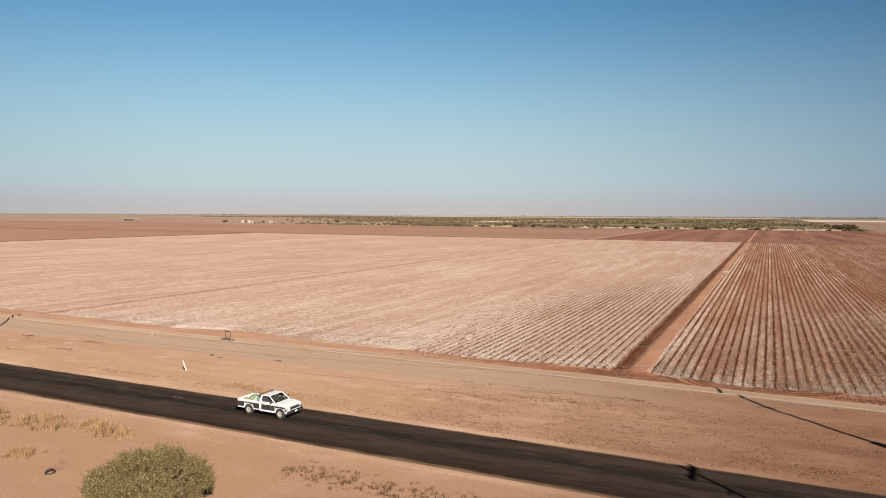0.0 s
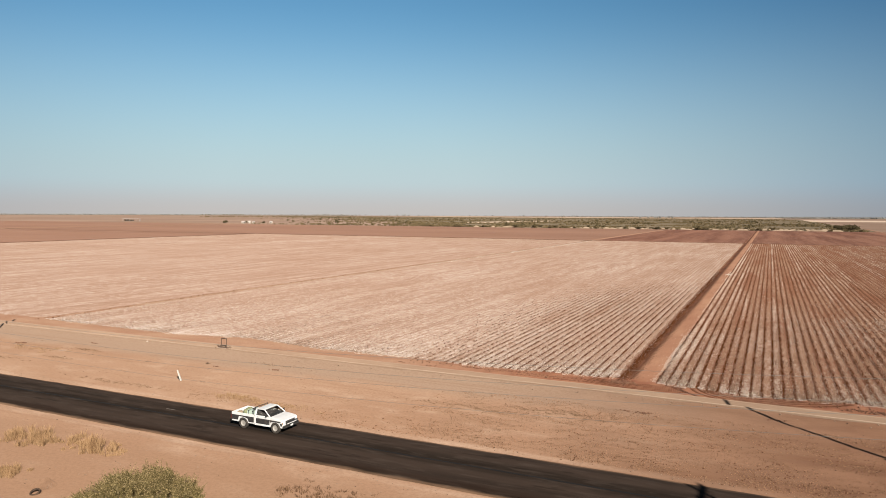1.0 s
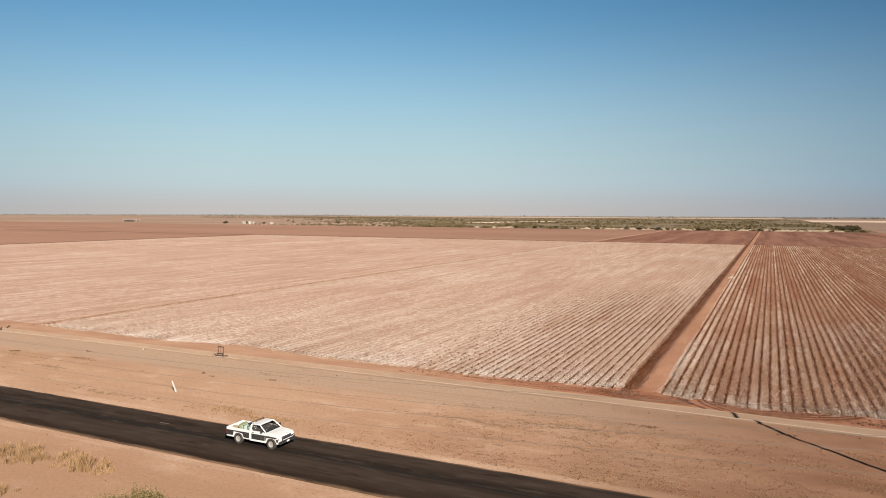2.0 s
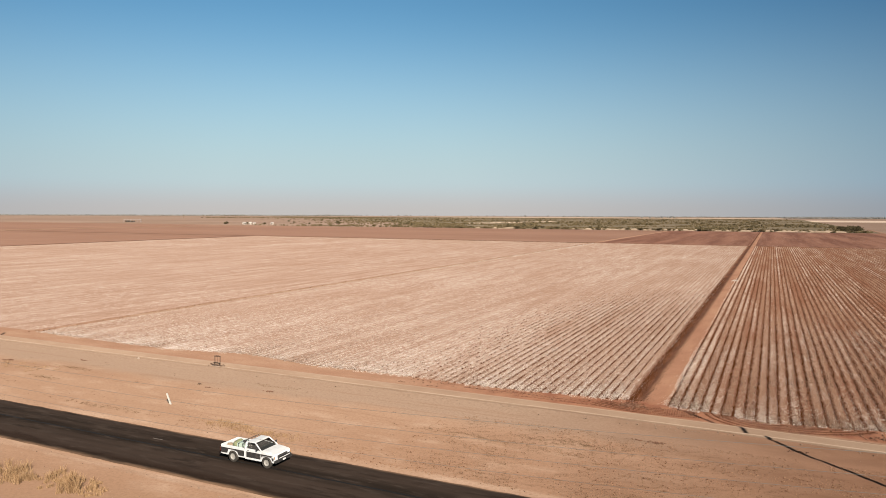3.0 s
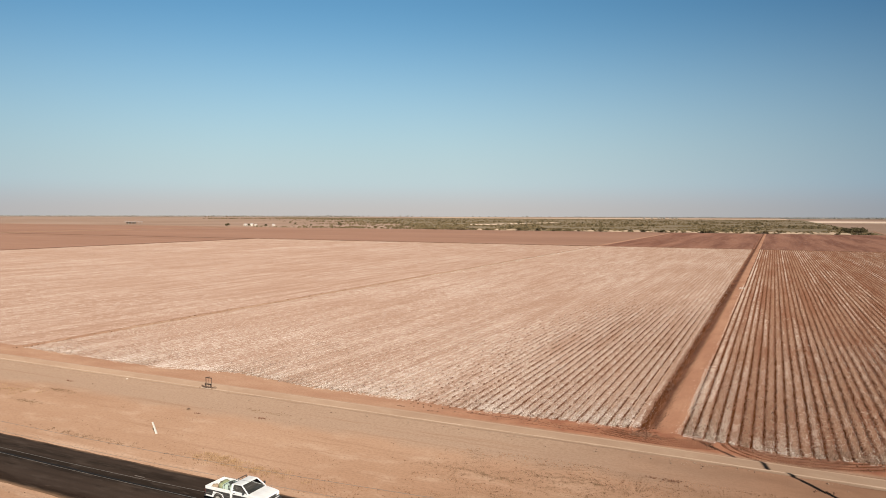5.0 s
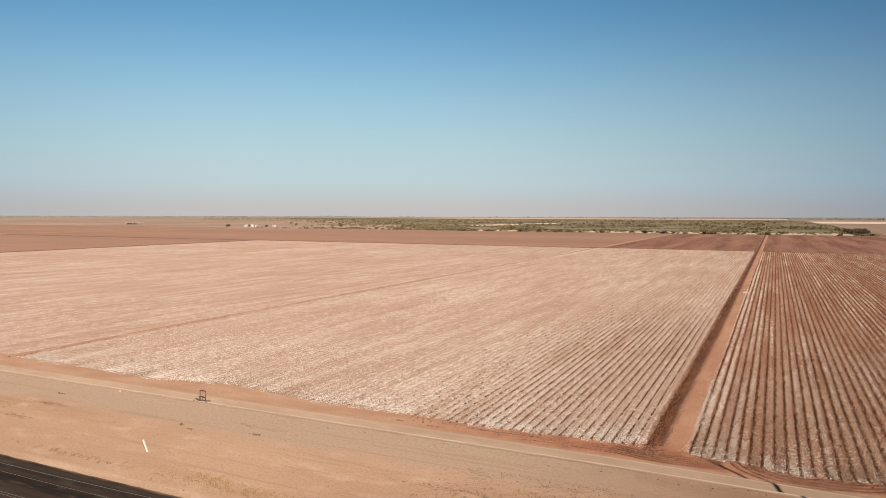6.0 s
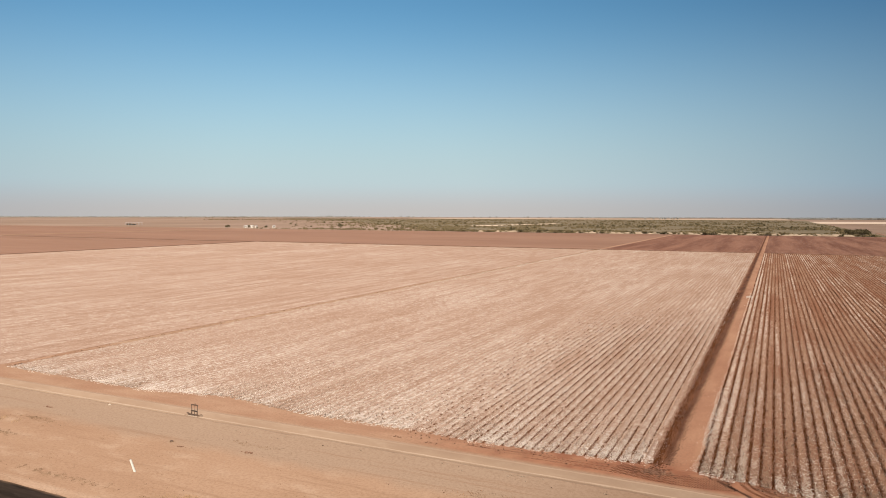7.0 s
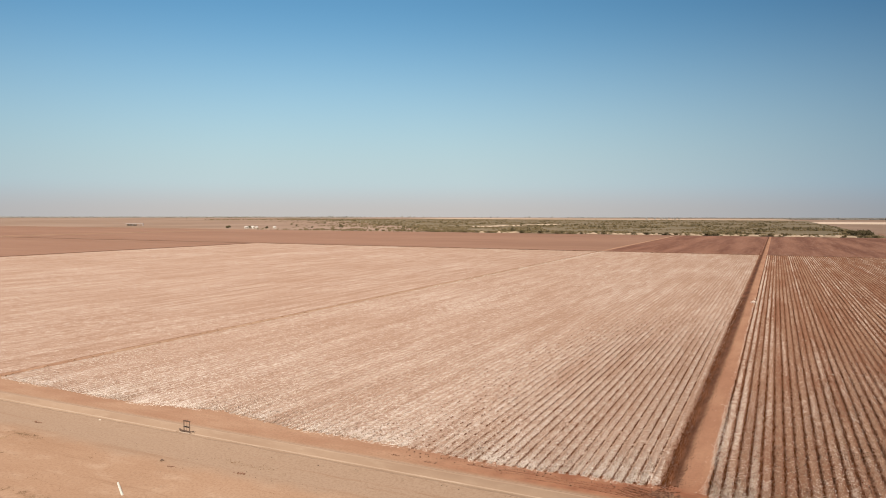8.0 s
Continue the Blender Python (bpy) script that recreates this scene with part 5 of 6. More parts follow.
pr = []
for r, x0, y0, a0, a1 in [(2.6 + 0.62 * k, 11.9, 4.6, 195, 345) for k in range(5)] + [(6.5 + 0.65 * k, 14.0, 8.6, 222, 320) for k in range(4)] + [(14 + 0.5 * k, 2.2, 16.6, 250, 286) for k in range(5)]:
    for a in np.radians(np.arange(a0, a1, math.degrees(0.21 / r))):
        pr.append((x0 + r * math.cos(a), y0 + r * math.sin(a), a + 0.5, 0.34))
        pr.append((x0 + (r + 0.22) * math.cos(a), y0 + (r + 0.22) * math.sin(a), a - 0.5, 0.34))
for k in range(4):
    for x in np.arange(-11 - 3 * k, 1.5 - k, 0.22):
        pr.append((x, 1.05 + 0.48 * k + 0.12 * math.sin(x * 0.6 + k), 1.1 + 0.9 * (k % 2), 0.32))
pr = [p for p in pr if -0.5 < p[1] < (np.interp(p[0], *RIGHT_END) if p[0] > 2 else 3.4) - 0.1]
lug_bars("tyre_prints", pr[::2], DARK_CLOD, "tractor tyre lug prints in red earth")
lug_bars("tyre_prints", pr[1::2], CLOD, "tractor tyre lug prints in red earth")
c = np.concatenate([rng.normal((22.5, 1.0), (1.8, 0.4), (160, 2)), np.column_stack([rng.uniform(-24, 26, 170), rng.normal(2.3, 0.5, 170)]),
                    rng.normal((0.3, 2.4), (0.7, 0.35), (170, 2))])
scatter("clods", c, 0.04, 0.15, CLOD, "dark red earth clods along the headland", "clods", 0.8)

c = np.column_stack([rng.normal(1.0, 0.30, 1500), 4 + 140 * rng.uniform(0, 1, 1500) ** 1.3])
field_z = np.interp(c[:, 0], (0.22, 0.50, 0.85, 1.2, 1.7, 2.9), (-0.66, -0.58, -0.43, -0.32, -0.25, -0.24))
tagged(part("clods", lumps("clods", np.column_stack([c, field_z]), rng.uniform(0.03, 0.10, len(c)), CLOD, 0.7), CLOD), "reddish clods crumbling off the farm track", "clods", kind="stuff")
c = np.column_stack([rng.normal(-0.15, 0.30, 7000), 4 + 150 * rng.uniform(0, 1, 7000) ** 1.3])
st = part("cotton_stalks", blades("cotton_stalks", np.column_stack([c, np.full(len(c), FIELD_Z - 0.16)]), rng.uniform(0.16, 0.40, len(c)), rng.uniform(0.02, 0.05, len(c)), 1.0, STUB), STUB)
tagged(st, "dark broken stalks along the ditch edge", "stubble", kind="stuff")
c = np.column_stack([rng.normal(0.1, 0.3, 1600), 3 + 130 * rng.uniform(0, 1, 1600) ** 1.4])
scatter("clods", c, 0.04, 0.11, DARK_CLOD, "dark clods along the earth ditch", "clods", 0.8, 0.6)
# dark clods stand in for furrow shade at the foot of the farm track
for x0, y0, x1, y1 in ((-1.6, 1.5, 1.3, 3.6),):
    t = rng.uniform(0, 1, 320)
    c = np.column_stack([x0 + (x1 - x0) * t, y0 + (y1 - y0) * t + 0.15 * np.sin(3 * t)]) + rng.normal(0, 0.06, (320, 2))
    scatter("clods", c, 0.03, 0.07, DARK_CLOD, "dark clods drawing the shade of a narrow furrow", "clods", 0.7, 0.1)

# ---- cotton lint and stalk litter lying on the rows ----
def litter_places(count, x0, x1, y0, y1, spacing, start, near_bias, seed, inside=(0.2, 0.82)):
    """Places on the beds, thick in drifts and towards the row ends."""
    g = np.random.default_rng(seed)
    m = count * 4
    y = y0 + (y1 - y0) * g.uniform(0, 1, m) ** near_bias
    rows = int((x1 - x0) / spacing)
    x = start + (g.integers(0, rows, m) + g.uniform(*inside, m)) * spacing
    f = fbm(x, y, 0.07, 3, seed * 1.7) + 0.5 * fbm(x, y * 0.25, 0.6, 2, seed * 3.1)
    edge = np.exp(-(y - y0) / 3.5) * (0.05 + 2.2 * np.clip(fbm(x, y * 0.2, 0.11, 2, seed * 0.7) + 0.25, 0, 1))
    y = y + np.interp(x, *(LEFT_END if x0 < 2 else RIGHT_END)) * (1 - ease(y, 5, 15)) - y0 * (1 - ease(y, 5, 15))
    row_share = g.uniform(0.25, 1.6, rows + 1)[np.clip(((x - start) / spacing).astype(int), 0, rows)]
    keep = g.uniform(0, 1, m) < (np.clip((0.30 + 0.5 * f) * row_share, 0.02, 1) + edge) * (1 - ease(np.hypot(x - 12, y + 64), 85, 165))
    return np.column_stack([x[keep], y[keep]])[:count]


def field_lumps(name, c, lo, hi, z, material, flat, label):
    s = rng.uniform(lo, hi, len(c)) * (1 + np.clip(c[:, 1] - 40, 0, 120) / 120)
    ob = part(name, lumps(name, np.column_stack([c, z + rng.uniform(0, 0.04, len(c))]), s, material, flat), material)
    return tagged(ob, label, "cotton litter", kind="stuff")


def field_straw(name, c, z, label):
    n = len(c)
    ob = part(name, blades(name, np.column_stack([c, z + rng.uniform(0, 0.02, n)]), rng.uniform(0.10, 0.30, n), rng.uniform(0.02, 0.05, n), 1.45, STRAW), STRAW)
    return tagged(ob, label, "cotton litter", kind="stuff")


TOP_L, TOP_R = FIELD_Z + 0.01, FIELD_Z + 0.075
field_lumps("cotton_lint", litter_places(80000, -90.4, -0.6, 2.6, 120, 0.967, -90.4, 1.5, 2), 0.018, 0.048, TOP_L, LINT, 0.5, "white cotton lint strewn over straw-coloured rows")
field_lumps("cotton_lint", litter_places(26000, 3.3, 42.0, 3.4, 130, 0.966, 3.3, 1.4, 5, (0.30, 1.04)), 0.022, 0.065, TOP_R, LINT, 0.4, "white cotton lint on the dark-furrowed rows")
field_straw("cotton_stalks", litter_places(26000, -90.4, -0.6, 2.6, 100, 0.967, -90.4, 1.5, 7, (0.18, 0.86)), TOP_L, "broken dry cotton stalks over the rows")
field_straw("cotton_stalks", litter_places(30000, 3.3, 40.0, 3.4, 100, 0.966, 3.3, 1.4, 9, (0.22, 1.0)), TOP_R - 0.03, "broken dry cotton stalks over the rows")
# thick white lint left at the row ends
def stubble(name, start, rows, spacing, u, y0, y1, step, near_end, length, width, per, share, seed, label):
    """Cut stalks standing along the rows, in broken lines."""
    g = np.random.default_rng(seed)
    r, y = np.meshgrid(rows, np.arange(y0, y1, step), indexing="ij")
    r, y = r.ravel(), y.ravel() + g.uniform(-0.4, 0.4, r.size) * step
    strength = g.uniform(0.7, 1.15, 400)[r]
    fade = (1 - ease(y, y1 * 0.3, y1)) * (ease(start + r * spacing, -32, -4) if start < 0 else 1)
    keep = g.uniform(0, 1, r.size) < share * fade * strength * ((0.8 if start < 0 else 0.75) + (0.35 if start < 0 else 0.5) * np.sin(y * 0.9 + 3.7 * r) * np.sin(y * 0.23 + r))
    r, y = np.repeat(r[keep], per), np.repeat(y[keep], per)
    x = start + (r + u) * spacing + (0.05 * np.sin(y * 1.7 + 5.1 * r) if start > 0 else 0) + g.normal(0, 0.08 if start > 0 else 0.05, r.size)
    y = y + g.normal(0, 0.05, r.size) + (np.interp(x, *near_end) - y0) * (1 - ease(y, y0 + 2, y0 + 12)) * (y0 < 10)
    p = np.column_stack([x, y, np.full(r.size, FIELD_Z - 0.04)])
    ob = part(name, blades(name, p, g.uniform(0.6, 1.2, r.size) * length, np.full(r.size, width), 0.6, STUB), STUB)
    tagged(ob, label, "stubble", kind="stuff")


stubble("cotton_stubble", 3.3, np.arange(0, 45), 0.966, 0.20, 3.4, 75, 0.3, RIGHT_END, 0.19, 0.045, 7, 0.98, 21, "dark cut cotton stalks standing along the rows")
stubble("cotton_stubble", 3.3, np.arange(0, 80), 0.966, 0.20, 40, 280, 0.5, RIGHT_END, 0.17, 0.08, 2, 0.8, 22, "dark cut cotton stalks standing along the rows")
stubble("cotton_stubble", -90.4, np.arange(50, 93), 0.967, 0.0, 3.4, 120, 0.13, LEFT_END, 0.18, 0.045, 5, 0.98, 23, "dark cut cotton stalks standing along the rows")
for x0, x1, k in ((-86, -79, 500), (-72, -66, 350), (-63, -50, 1400), (-48, -44, 200), (-37, -24.5, 1500), (-17.5, -9.5, 1300), (-6.5, -0.5, 800), (3.6, 6.4, 350), (9.4, 13.2, 220), (17.5, 25, 450)):
    cx = rng.uniform(x0, x1, k)
    c = np.column_stack([cx, np.interp(cx, *(LEFT_END if x0 < 2 else RIGHT_END)) + np.abs(rng.normal(0, 1.5, len(cx))) - 0.5])
    c = c[np.array([noise.fractal(Vector((a * 0.5, b * 0.5, 4.0)), 1, 2, 3) for a, b in c]) > -0.25]
    field_lumps("cotton_lint", c, 0.03, 0.08, (TOP_L if x0 < 2 else TOP_R) - 0.045, LINT, 0.35, "thick white cotton lint at the row ends")
# lint blown out along both sides of the farm track
n = 1500
y = 4 + 150 * rng.uniform(0, 1, n) ** 1.5
c = np.column_stack([np.where(rng.uniform(0, 1, n) < 0.8, 3.35 - np.abs(rng.normal(0, 0.35, n)), -0.2 + np.abs(rng.normal(0, 0.2, n))), y])
field_lumps("cotton_lint", c, 0.02, 0.06, FIELD_Z + 0.0, LINT, 0.5, "white lint blown onto the edge of the farm track")
# a white drift of lint over the first row beside the track
n = 1500
y = 10 + 34 * rng.beta(1.6, 3.0, n)
c = np.column_stack([3.5 + rng.normal(0, 0.42, n), y])
field_lumps("cotton_lint", c, 0.025, 0.07, FIELD_Z + 0.02, LINT, 0.45, "white drift of lint over the first row beside the farm track")
# a spilled heap of lint on the farm track
n = 80
c = np.column_stack([rng.normal(3.0, 0.35, n), rng.normal(143.55, 1.6, n)])
field_lumps("cotton_lint", c, 0.03, 0.08, FIELD_Z + 0.08, LINT, 0.6, "spilled heap of white lint on the farm track")
# lint drift beside the border ridge
n = 420
c = np.column_stack([-89.3 + rng.normal(0, 0.9, n), rng.uniform(135, 376, n)])
field_lumps("cotton_lint", c, 0.05, 0.12, TOP_L, LINT, 0.5, "white lint blown against the border ridge")

# heap of dug sand with a few pale sticks beside the old tyre
hx, hy = np.meshgrid(np.linspace(-1, 1, 25), np.linspace(-1, 1, 21), indexing="ij")
hz = 0.5 * np.maximum(0, 1 - hx ** 2 - hy ** 2) ** 1.3 * (1 + 0.35 * fbm(hx, hy, 2.2, 3, 6.0)) - 0.12
heap_xy = np.stack([-26.25 + 0.95 * hx, -40.75 + 0.75 * hy], -1)
heap_z = ground_z(heap_xy[..., 0].ravel(), heap_xy[..., 1].ravel()).reshape(hx.shape) + hz + 0.06
tagged(part("sand_heap", smooth(mesh_of("sand_heap", np.concatenate([heap_xy, heap_z[..., None]], -1).reshape(-1, 3), grid_faces(25, 21), GROUND)), GROUND), "low heap of dug reddish sand beside a tyre", "sand heap")
n = 26
c = np.column_stack([rng.normal(-25.75, 0.28, n), rng.normal(-41.05, 0.16, n)])
st = part("sticks", blades("sticks", np.column_stack([c, ground_z(c[:, 0], c[:, 1]) + 0.06]), rng.uniform(0.1, 0.28, n), np.full(n, 0.028), 1.5, STRAW), STRAW)
tagged(st, "pale broken sticks lying beside the sand heap", "sticks", kind="stuff")

# ---- far scrub, trees and farms ----
def bush_mesh(seed, r, h, count, material, leaf):
    g = np.random.default_rng(seed)
    blobs = []
    for k in range(8):
        a, d = g.uniform(0, 2 * math.pi), r * 0.65 * math.sqrt(g.uniform(0, 1))
        s = r * g.uniform(0.3, 0.5)
        blobs.append((d * math.cos(a), d * math.sin(a), h * g.uniform(0.3, 0.75), s, s, h * g.uniform(0.2, 0.32)))
    return leaf_cloud("crown", blobs, count, leaf, material, seed)


def stems_mesh(seed, r, h):
    g = np.random.default_rng(seed)
    bm = bmesh.new()
    for k in range(4):
        a = 1.57 * k + g.uniform(-0.5, 0.5)
        tube([(0, 0, -0.3), (r * 0.25 * math.cos(a), r * 0.25 * math.sin(a), h * 0.3), (r * 0.6 * math.cos(a), r * 0.6 * math.sin(a), h * 0.7)], [0.12, 0.08, 0.03], 5, bm)
    return bm


def scrub_bush(seed, r, h, m, label, material=FAR_LEAF, count=420, leaf=0.42):
    ob = thing("scrub_bush", m, label, "bush", "scrub at the field end")
    part("trunk", stems_mesh(seed, r, h), BARK, ob)
    part("crown", bush_mesh(seed, r, h, count, material, leaf), material, ob, "sparse olive leaves")
    return ob


g2 = np.random.default_rng(21)
base = [scrub_bush(31 + k, r, h, pose(-20 - 40 * k, 757, FIELD_Z), lab, mat_) for k, (r, h, lab, mat_) in enumerate((
    (2.4, 2.2, "low olive scrub bush on pale sand", FAR_LEAF), (3.2, 3.0, "rounded olive scrub bush on pale sand", FAR_LEAF),
    (2.0, 1.6, "small grey-green scrub bush on pale sand", FAR_LEAF), (3.6, 3.4, "dark green scrub bush at the field end", DARK_LEAF)))]
for k in range(150):
    x = g2.uniform(-600, 100)
    y = 753 + 32 * g2.uniform(0, 1) ** 1.6 + max(0, -x - 330) * 0.05
    s = g2.uniform(0.7, 1.35)
    ob = copy_thing(base[g2.choice(4, p=(0.34, 0.28, 0.26, 0.12))], pose(x, y, FIELD_Z, 0, 0, g2.uniform(0, 360)))
    ob.scale = (s, s, s)
# the dark stand at the corner of the scrub
for k in range(14):
    ob = copy_thing(base[3], pose(84 + 18 * g2.uniform(0, 1), 800 + 90 * g2.uniform(0, 1), FIELD_Z, 0, 0, g2.uniform(0, 360)))
    s = g2.uniform(1.3, 2.3)
    ob.scale = (s, s, s)


def far_clumps(name, p, r, h, per, material, label, category):
    """Far bushes, each a clump of a few leafy patches, in one mesh."""
    n = len(p)
    q = np.repeat(p, per, 0)
    R, H = np.repeat(r, per), np.repeat(h, per)
    w = rng.normal(size=(len(q), 3))
    w /= np.linalg.norm(w, axis=1)[:, None]
    c = q + np.stack([w[:, 0] * R * 0.6, w[:, 1] * R * 0.6, H * (0.45 + 0.42 * w[:, 2])], 1)
    nrm = w + np.array([0, -0.25, 0.45])
    nrm /= np.linalg.norm(nrm, axis=1)[:, None]
    u = np.cross(nrm, rng.normal(size=nrm.shape))
    u /= np.linalg.norm(u, axis=1)[:, None]
    v = np.cross(nrm, u)
    s = (R * rng.uniform(0.22, 0.5, len(q)))[:, None]
    k = np.minimum(1, (0.6 * H / np.maximum(R, 0.1)))[:, None]
    quad = np.stack([c - u * s, c - v * s * k, c + u * s, c + v * s * k], 1)
    ob = part(name, mesh_of(name, quad.reshape(-1, 3), np.arange(4 * len(q)).reshape(-1, 4), material), material)
    return tagged(ob, label, category, kind="stuff")


def patchy(count, fx, y0, y1, power, threshold):
    """Places between two borders fx(y), in patches."""
    y = y0 + (y1 - y0) * rng.uniform(0, 1, count * 4) ** power
    lo, hi = fx(y)
    x = lo + (hi - lo) * rng.uniform(0, 1, count * 4)
    f = np.array([noise.fractal(Vector((a * 0.012, b * 0.006, 1.0)), 1, 2, 3) for a, b in zip(x, y)])
    keep = f > threshold
    return np.column_stack([x[keep], y[keep], np.full(keep.sum(), FIELD_Z)])[:count]


def scrub_borders(y):
    west = -360 - 0.92 * (y - 752) - 260 * rng.uniform(0, 1, len(y)) ** 2.5
    return west, np.where(y < 900, 104, np.interp(y, (900, 1500, 2900), (100, 108, 45)))


p = patchy(9500, scrub_borders, 756, 2850, 1.5, -0.12)
p[:, 2] += 0.1
far_clumps("desert_scrub", p, rng.uniform(1.4, 3.6, len(p)), rng.uniform(0.8, 2.2, len(p)), 12, FAR_LEAF, "dense olive desert scrub reaching far back", "scrub")
p = patchy(450, scrub_borders, 770, 2600, 1.3, 0.15)
far_clumps("desert_scrub", p, rng.uniform(2.5, 4.5, len(p)), rng.uniform(2.5, 4.6, len(p)), 18, DARK_LEAF, "taller dark green bushes in the scrub", "scrub")

# pale sand banks at the near edge of the scrub
bank = []
for k in range(270):
    x = g2.uniform(-330, 80)
    if g2.uniform() > 0.35 + 0.6 * (x > -220):
        continue
    bank.append((x, 755 + g2.uniform(0, 24), FIELD_Z + 0.05, g2.uniform(2.5, 7), g2.uniform(2, 4), g2.uniform(0.6, 1.9)))


def mounds(bank):
    v, f = [], []
    for x, y, z, rx, ry, h in bank:
        b = len(v)
        for i, (k, up) in enumerate(((1.0, -0.15), (0.7, 0.55), (0.35, 0.9))):
            for a in range(12):
                t = 2 * math.pi * a / 12
                w = 1 + 0.2 * noise.noise(Vector((x + 2 * math.cos(t), y + 2 * math.sin(t), i)))
                v.append((x + rx * k * w * math.cos(t), y + ry * k * w * math.sin(t), z + h * up))
        v.append((x, y, z + h))
        for i in range(2):
            for a in range(12):
                f.append((b + 12 * i + a, b + 12 * i + (a + 1) % 12, b + 12 * (i + 1) + (a + 1) % 12, b + 12 * (i + 1) + a))
        f += [(b + 24 + a, b + 24 + (a + 1) % 12, b + 36) for a in range(12)]
    return v, f


v, f = mounds(bank)
tagged(part("sand_banks", smooth(mesh_of("sand_banks", v, f, BANK_SAND)), BANK_SAND), "pale sand banks at the foot of the scrub", "sand", kind="stuff")

# horizon: tree lines far off, distance haze put into their leaf colour
def line_of(x0, y0, x1, y1, n, spread, r, h, material, label, gap=0.0):
    t = rng.uniform(0, 1, n)
    if gap:
        t = t[np.array([noise.noise(Vector((a * 23.0, x0, 0))) for a in t]) > gap]
    p = np.column_stack([x0 + (x1 - x0) * t, y0 + (y1 - y0) * t, np.full(len(t), FIELD_Z)]) + rng.normal(0, 1, (len(t), 3)) * np.array([spread, spread, 0])
    far_clumps("far_trees", p, rng.uniform(0.5, 1.3, len(t)) * r, rng.uniform(0.5, 1.3, len(t)) * h, 10, material, label, "trees")


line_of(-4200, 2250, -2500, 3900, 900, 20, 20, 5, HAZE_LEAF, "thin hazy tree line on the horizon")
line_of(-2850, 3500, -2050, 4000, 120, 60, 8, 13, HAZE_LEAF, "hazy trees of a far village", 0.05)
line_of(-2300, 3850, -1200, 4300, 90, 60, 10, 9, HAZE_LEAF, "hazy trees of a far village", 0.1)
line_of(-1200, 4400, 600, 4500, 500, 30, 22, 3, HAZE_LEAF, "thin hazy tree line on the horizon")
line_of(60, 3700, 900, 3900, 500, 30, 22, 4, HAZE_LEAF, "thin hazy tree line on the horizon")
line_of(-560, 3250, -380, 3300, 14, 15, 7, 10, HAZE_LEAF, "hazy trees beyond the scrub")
line_of(-690, 765, -330, 757, 150, 6, 3.0, 2.2, FAR_LEAF, "loose olive bushes along the field end", -0.1)
line_of(-1900, 1900, -1432, 2484, 420, 18, 6, 3.0, FAR_LEAF, "long hedge of olive bushes across the plain")


def palm_tree(m):
    ob = thing("palm_tree", m, "slender palm tree with a ragged crown", "palm", "palms by the far farm")
    part("trunk", tube([(0, 0, -0.3), (0.1, 0, 4), (0, 0.1, 8.4)], [0.45, 0.36, 0.3], 7), BARK, ob)
    bm = bmesh.new()
    for k in range(22):
        a = k * 2.399
        up = 0.9 - 1.5 * (k / 22)
        prev = None
        for j in range(5):
            t = j / 4
            d = 2.5 * t
            c = Vector((d * math.cos(a), d * math.sin(a), 8.4 + 1.9 * up * t - 1.5 * t * t))
            w = Vector((-math.sin(a), math.cos(a), 0)) * (0.5 * math.sin(math.pi * min(1, t * 0.9 + 0.1)) + 0.05)
            cur = (bm.verts.new(c - w), bm.verts.new(c + w))
            if prev:
                bm.faces.new((prev[0], prev[1], cur[1], cur[0]))
            prev = cur
    part("crown", bm, FAR_LEAF, ob, "drooping olive fronds")
    return ob


palm = palm_tree(pose(-1842, 1925, FIELD_Z))
for k in range(11):
    ob = copy_thing(palm, pose(-1838 + 3.4 * k + g2.uniform(-2, 2), 1934 + 8.8 * k + g2.uniform(-4, 4), FIELD_Z, 0, 0, 40 * k))
    s = g2.uniform(1.0, 1.35)
    ob.scale = (s, s, s)
for x, y in ((-1894, 1791), (-1866, 1861), (-1862, 1872), (-1858, 1884)):
    ob = copy_thing(palm, pose(x, y, FIELD_Z, 0, 0, x))
    ob.scale = (1.25, 1.25, 1.25)

PLASTER = plain("whitewashed_plaster", (0.345, 0.292, 0.240), 0.85, 0, (0.270, 0.210, 0.165), 0.6, 0.6, 0.2)
TIN_ROOF = plain("pale_tin_roof", (0.300, 0.270, 0.247), 0.6, 0.2, (0.225, 0.173, 0.135), 0.5, 0.6)
DARK_WOOD = plain("dark_doorway_timber", (0.038, 0.030, 0.025), 0.8, 0, (0.068, 0.053, 0.041), 2, 0.5)
HAY = plain("stacked_hay", (0.038, 0.026, 0.017), 0.95, 0, (0.022, 0.015, 0.011), 1, 0.8)


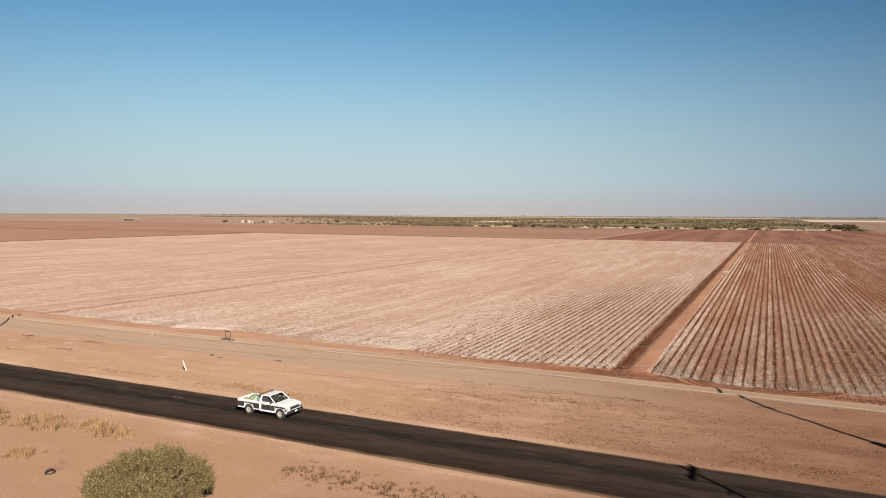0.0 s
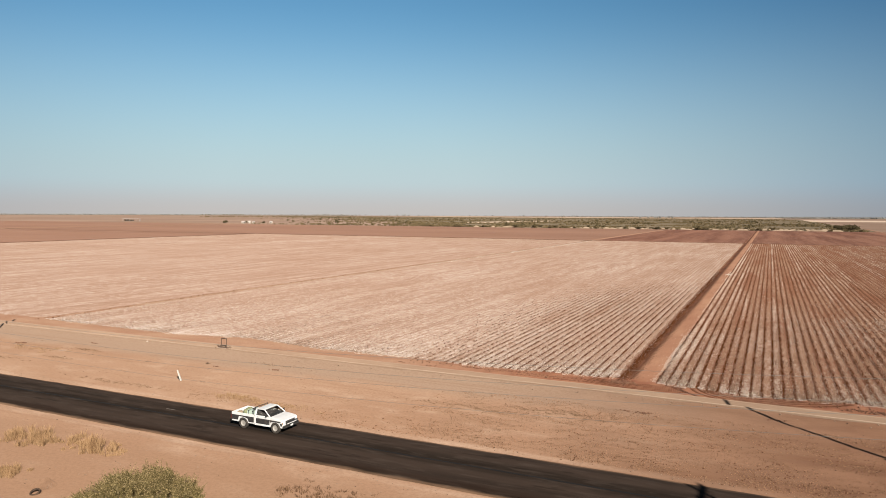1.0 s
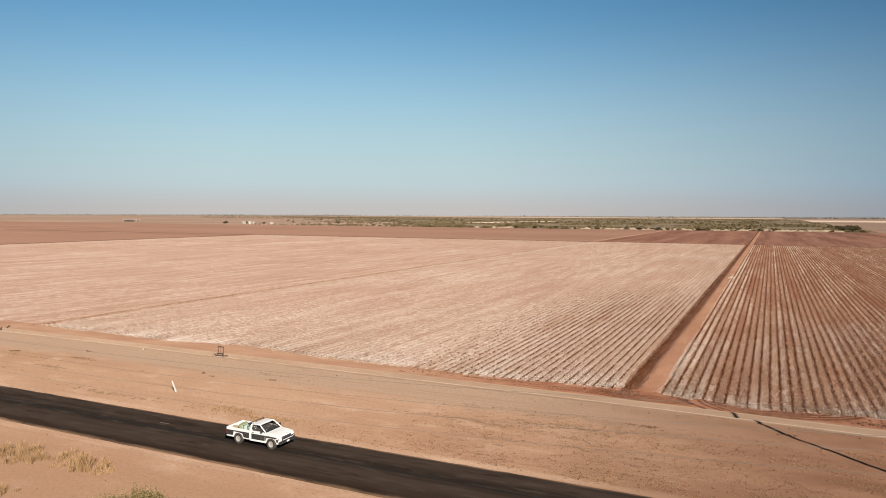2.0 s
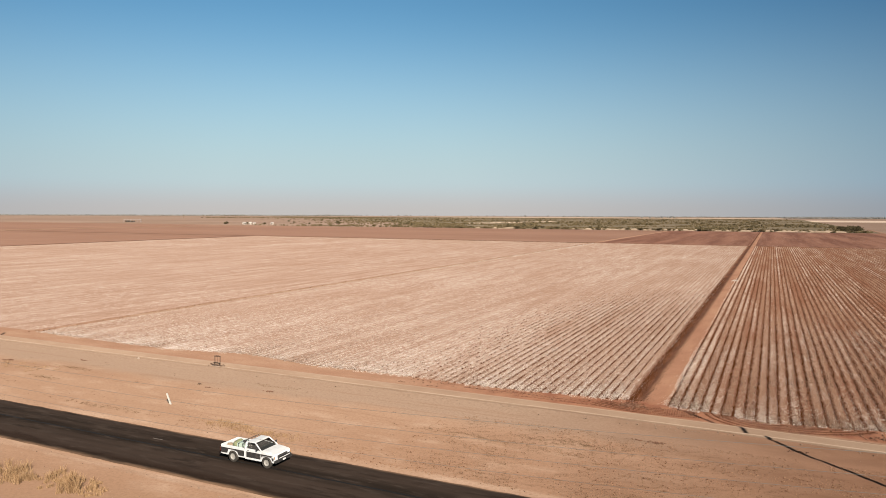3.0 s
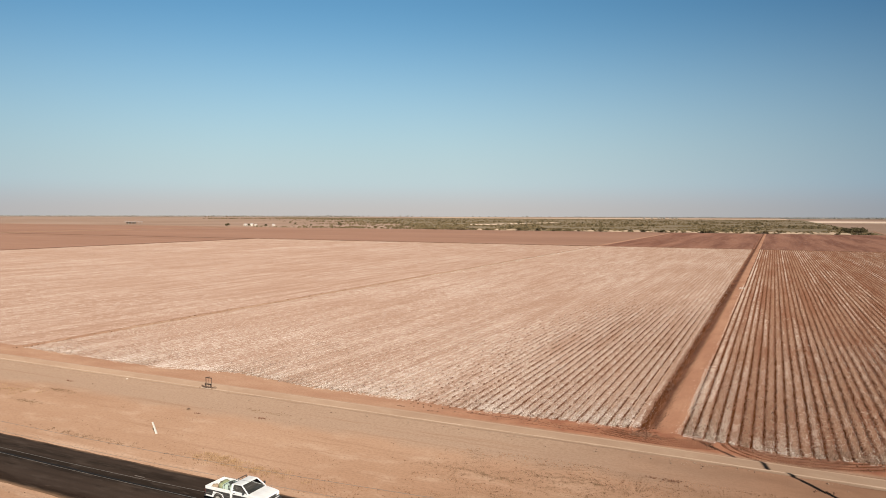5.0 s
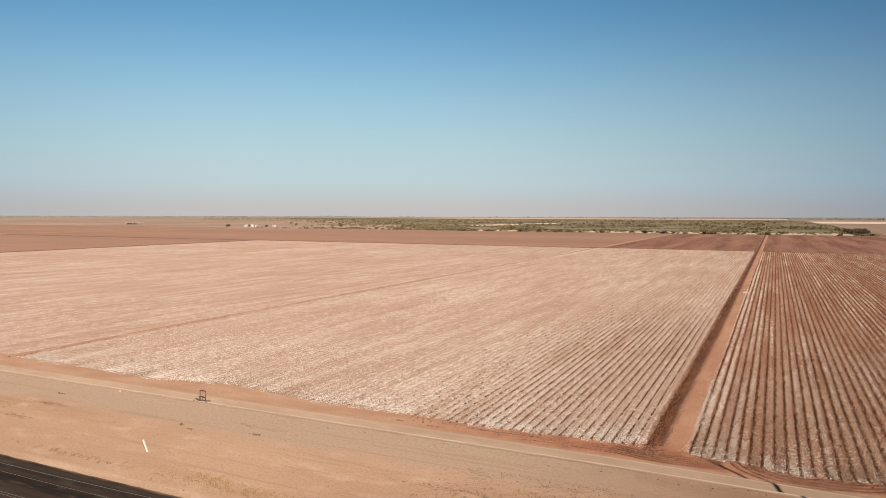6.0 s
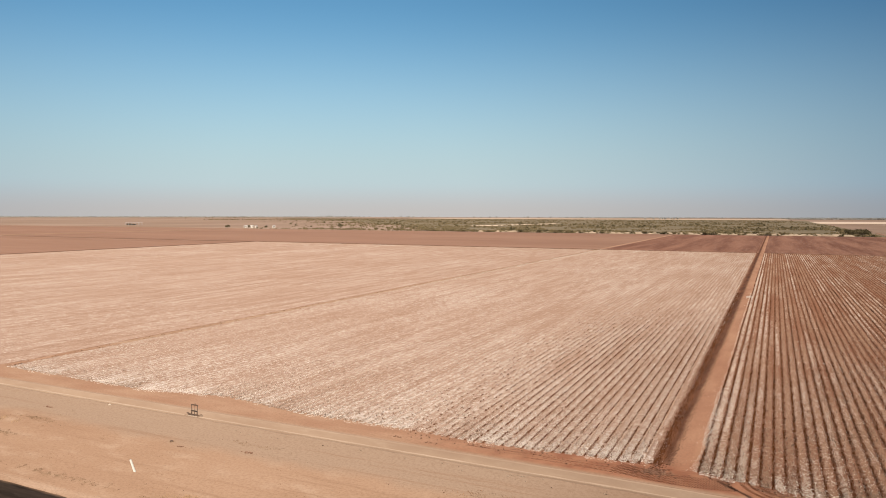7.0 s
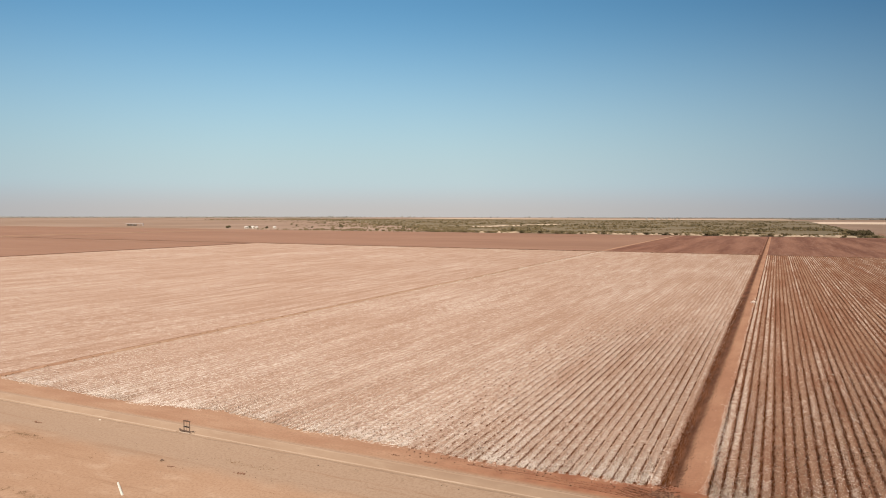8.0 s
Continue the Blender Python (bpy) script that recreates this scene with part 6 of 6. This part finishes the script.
def farmhouse(m, w, d, h, label, doors):
    ob = thing("farmhouse", m, label, "house", "far farm buildings")
    part("wall", box(-w / 2, w / 2, -d / 2, d / 2, -0.2, h, 0.03), PLASTER, ob, "whitewashed wall")
    part("roof", prism([(-w / 2 - 0.4, h + 0.004), (w / 2 + 0.4, h + 0.004), (w / 2 + 0.4, h + 0.2), (0, h + 0.7), (-w / 2 - 0.4, h + 0.2)], -d / 2 - 0.4, d / 2 + 0.4), TIN_ROOF, ob, "pale low roof")
    for k, x in enumerate(doors):
        if k % 2 == 0:
            door = part("door", box(x - 0.6, x + 0.6, -d / 2 - 0.06, -d / 2 + 0.05, 0, 2.1, 0.01), DARK_WOOD, ob, "dark door")
            part("door_handle", box(x + 0.4, x + 0.5, -d / 2 - 0.1, -d / 2 - 0.05, 1.0, 1.06), GALVANISED, door)
        else:
            win = part("window", box(x - 0.7, x + 0.7, -d / 2 - 0.05, -d / 2 + 0.05, 0.95, 2.1, 0.01), DARK_WOOD, ob, "dark window")
            part("sill", box(x - 0.8, x + 0.8, -d / 2 - 0.16, -d / 2, 0.86, 0.95), PLASTER, win)
    return ob


farmhouse(pose(-757, 812, FIELD_Z + 0.05, 0, 0, 35), 6, 5, 3.0, "small whitewashed farmhouse beside trees", (-1.8, 0.2, 1.9))
farmhouse(pose(-749, 817, FIELD_Z + 0.05, 0, 0, 35), 5, 5, 3.4, "small whitewashed house with a dark open front", (-1.5, 1.5))
farmhouse(pose(-743, 820, FIELD_Z + 0.05, 0, 0, 30), 3.6, 4, 2.6, "small whitewashed outbuilding on the plain", (0.5,))
farmhouse(pose(-722, 838, FIELD_Z + 0.05, 0, 0, 35), 5, 4, 2.6, "small whitewashed hut on the plain", (-0.8, 1.2))


def open_shed(m):
    ob = thing("open_shed", m, "long open hay shed with a pale tin roof", "shed")
    L, D = 30, 9
    for k in range(6):
        for s in (-1, 1):
            part("post", box(-L / 2 + 6 * k - 0.12, -L / 2 + 6 * k + 0.12, s * D / 2 - 0.12, s * D / 2 + 0.12, -0.3, 4.2), GALVANISED, ob)
    part("roof", prism([(-L / 2 - 0.8, 4.2), (L / 2 + 0.8, 4.2), (L / 2 + 0.8, 4.45), (-L / 2 - 0.8, 4.45)], -D / 2 - 0.8, D / 2 + 0.8), TIN_ROOF, ob, "pale tin roof")
    return ob


open_shed(pose(-1118, 905, FIELD_Z, 0, 0, 38))
for k, (x, w, h) in enumerate(((-9, 8, 2.8), (-0.5, 7, 2.2))):
    hay = part("hay_stack", box(-w / 2, w / 2, -3, 3, 0, h, 0.25), HAY)
    hay.matrix_world = pose(-1118, 905, FIELD_Z, 0, 0, 38) @ pose(x, 0, 0)
    tagged(hay, "dark stacked hay bales under the shed roof", "hay", "hay stacks")


def farm_tree(x, y, r, h, seed):
    ob = thing("farm_tree", pose(x, y, FIELD_Z), "dark rounded tree beside the farmhouses", "tree", "farm trees")
    part("trunk", stems_mesh(seed, r * 0.7, h), BARK, ob)
    part("crown", bush_mesh(seed, r, h, 520, DARK_LEAF, 0.6), DARK_LEAF, ob, "dense dark crown")


farm_tree(-800, 818, 4.2, 4.6, 51)
farm_tree(-806, 822, 3.0, 3.6, 52)
farm_tree(-764, 826, 2.6, 3.4, 53)
farm_tree(-735, 835, 2.6, 3.0, 54)
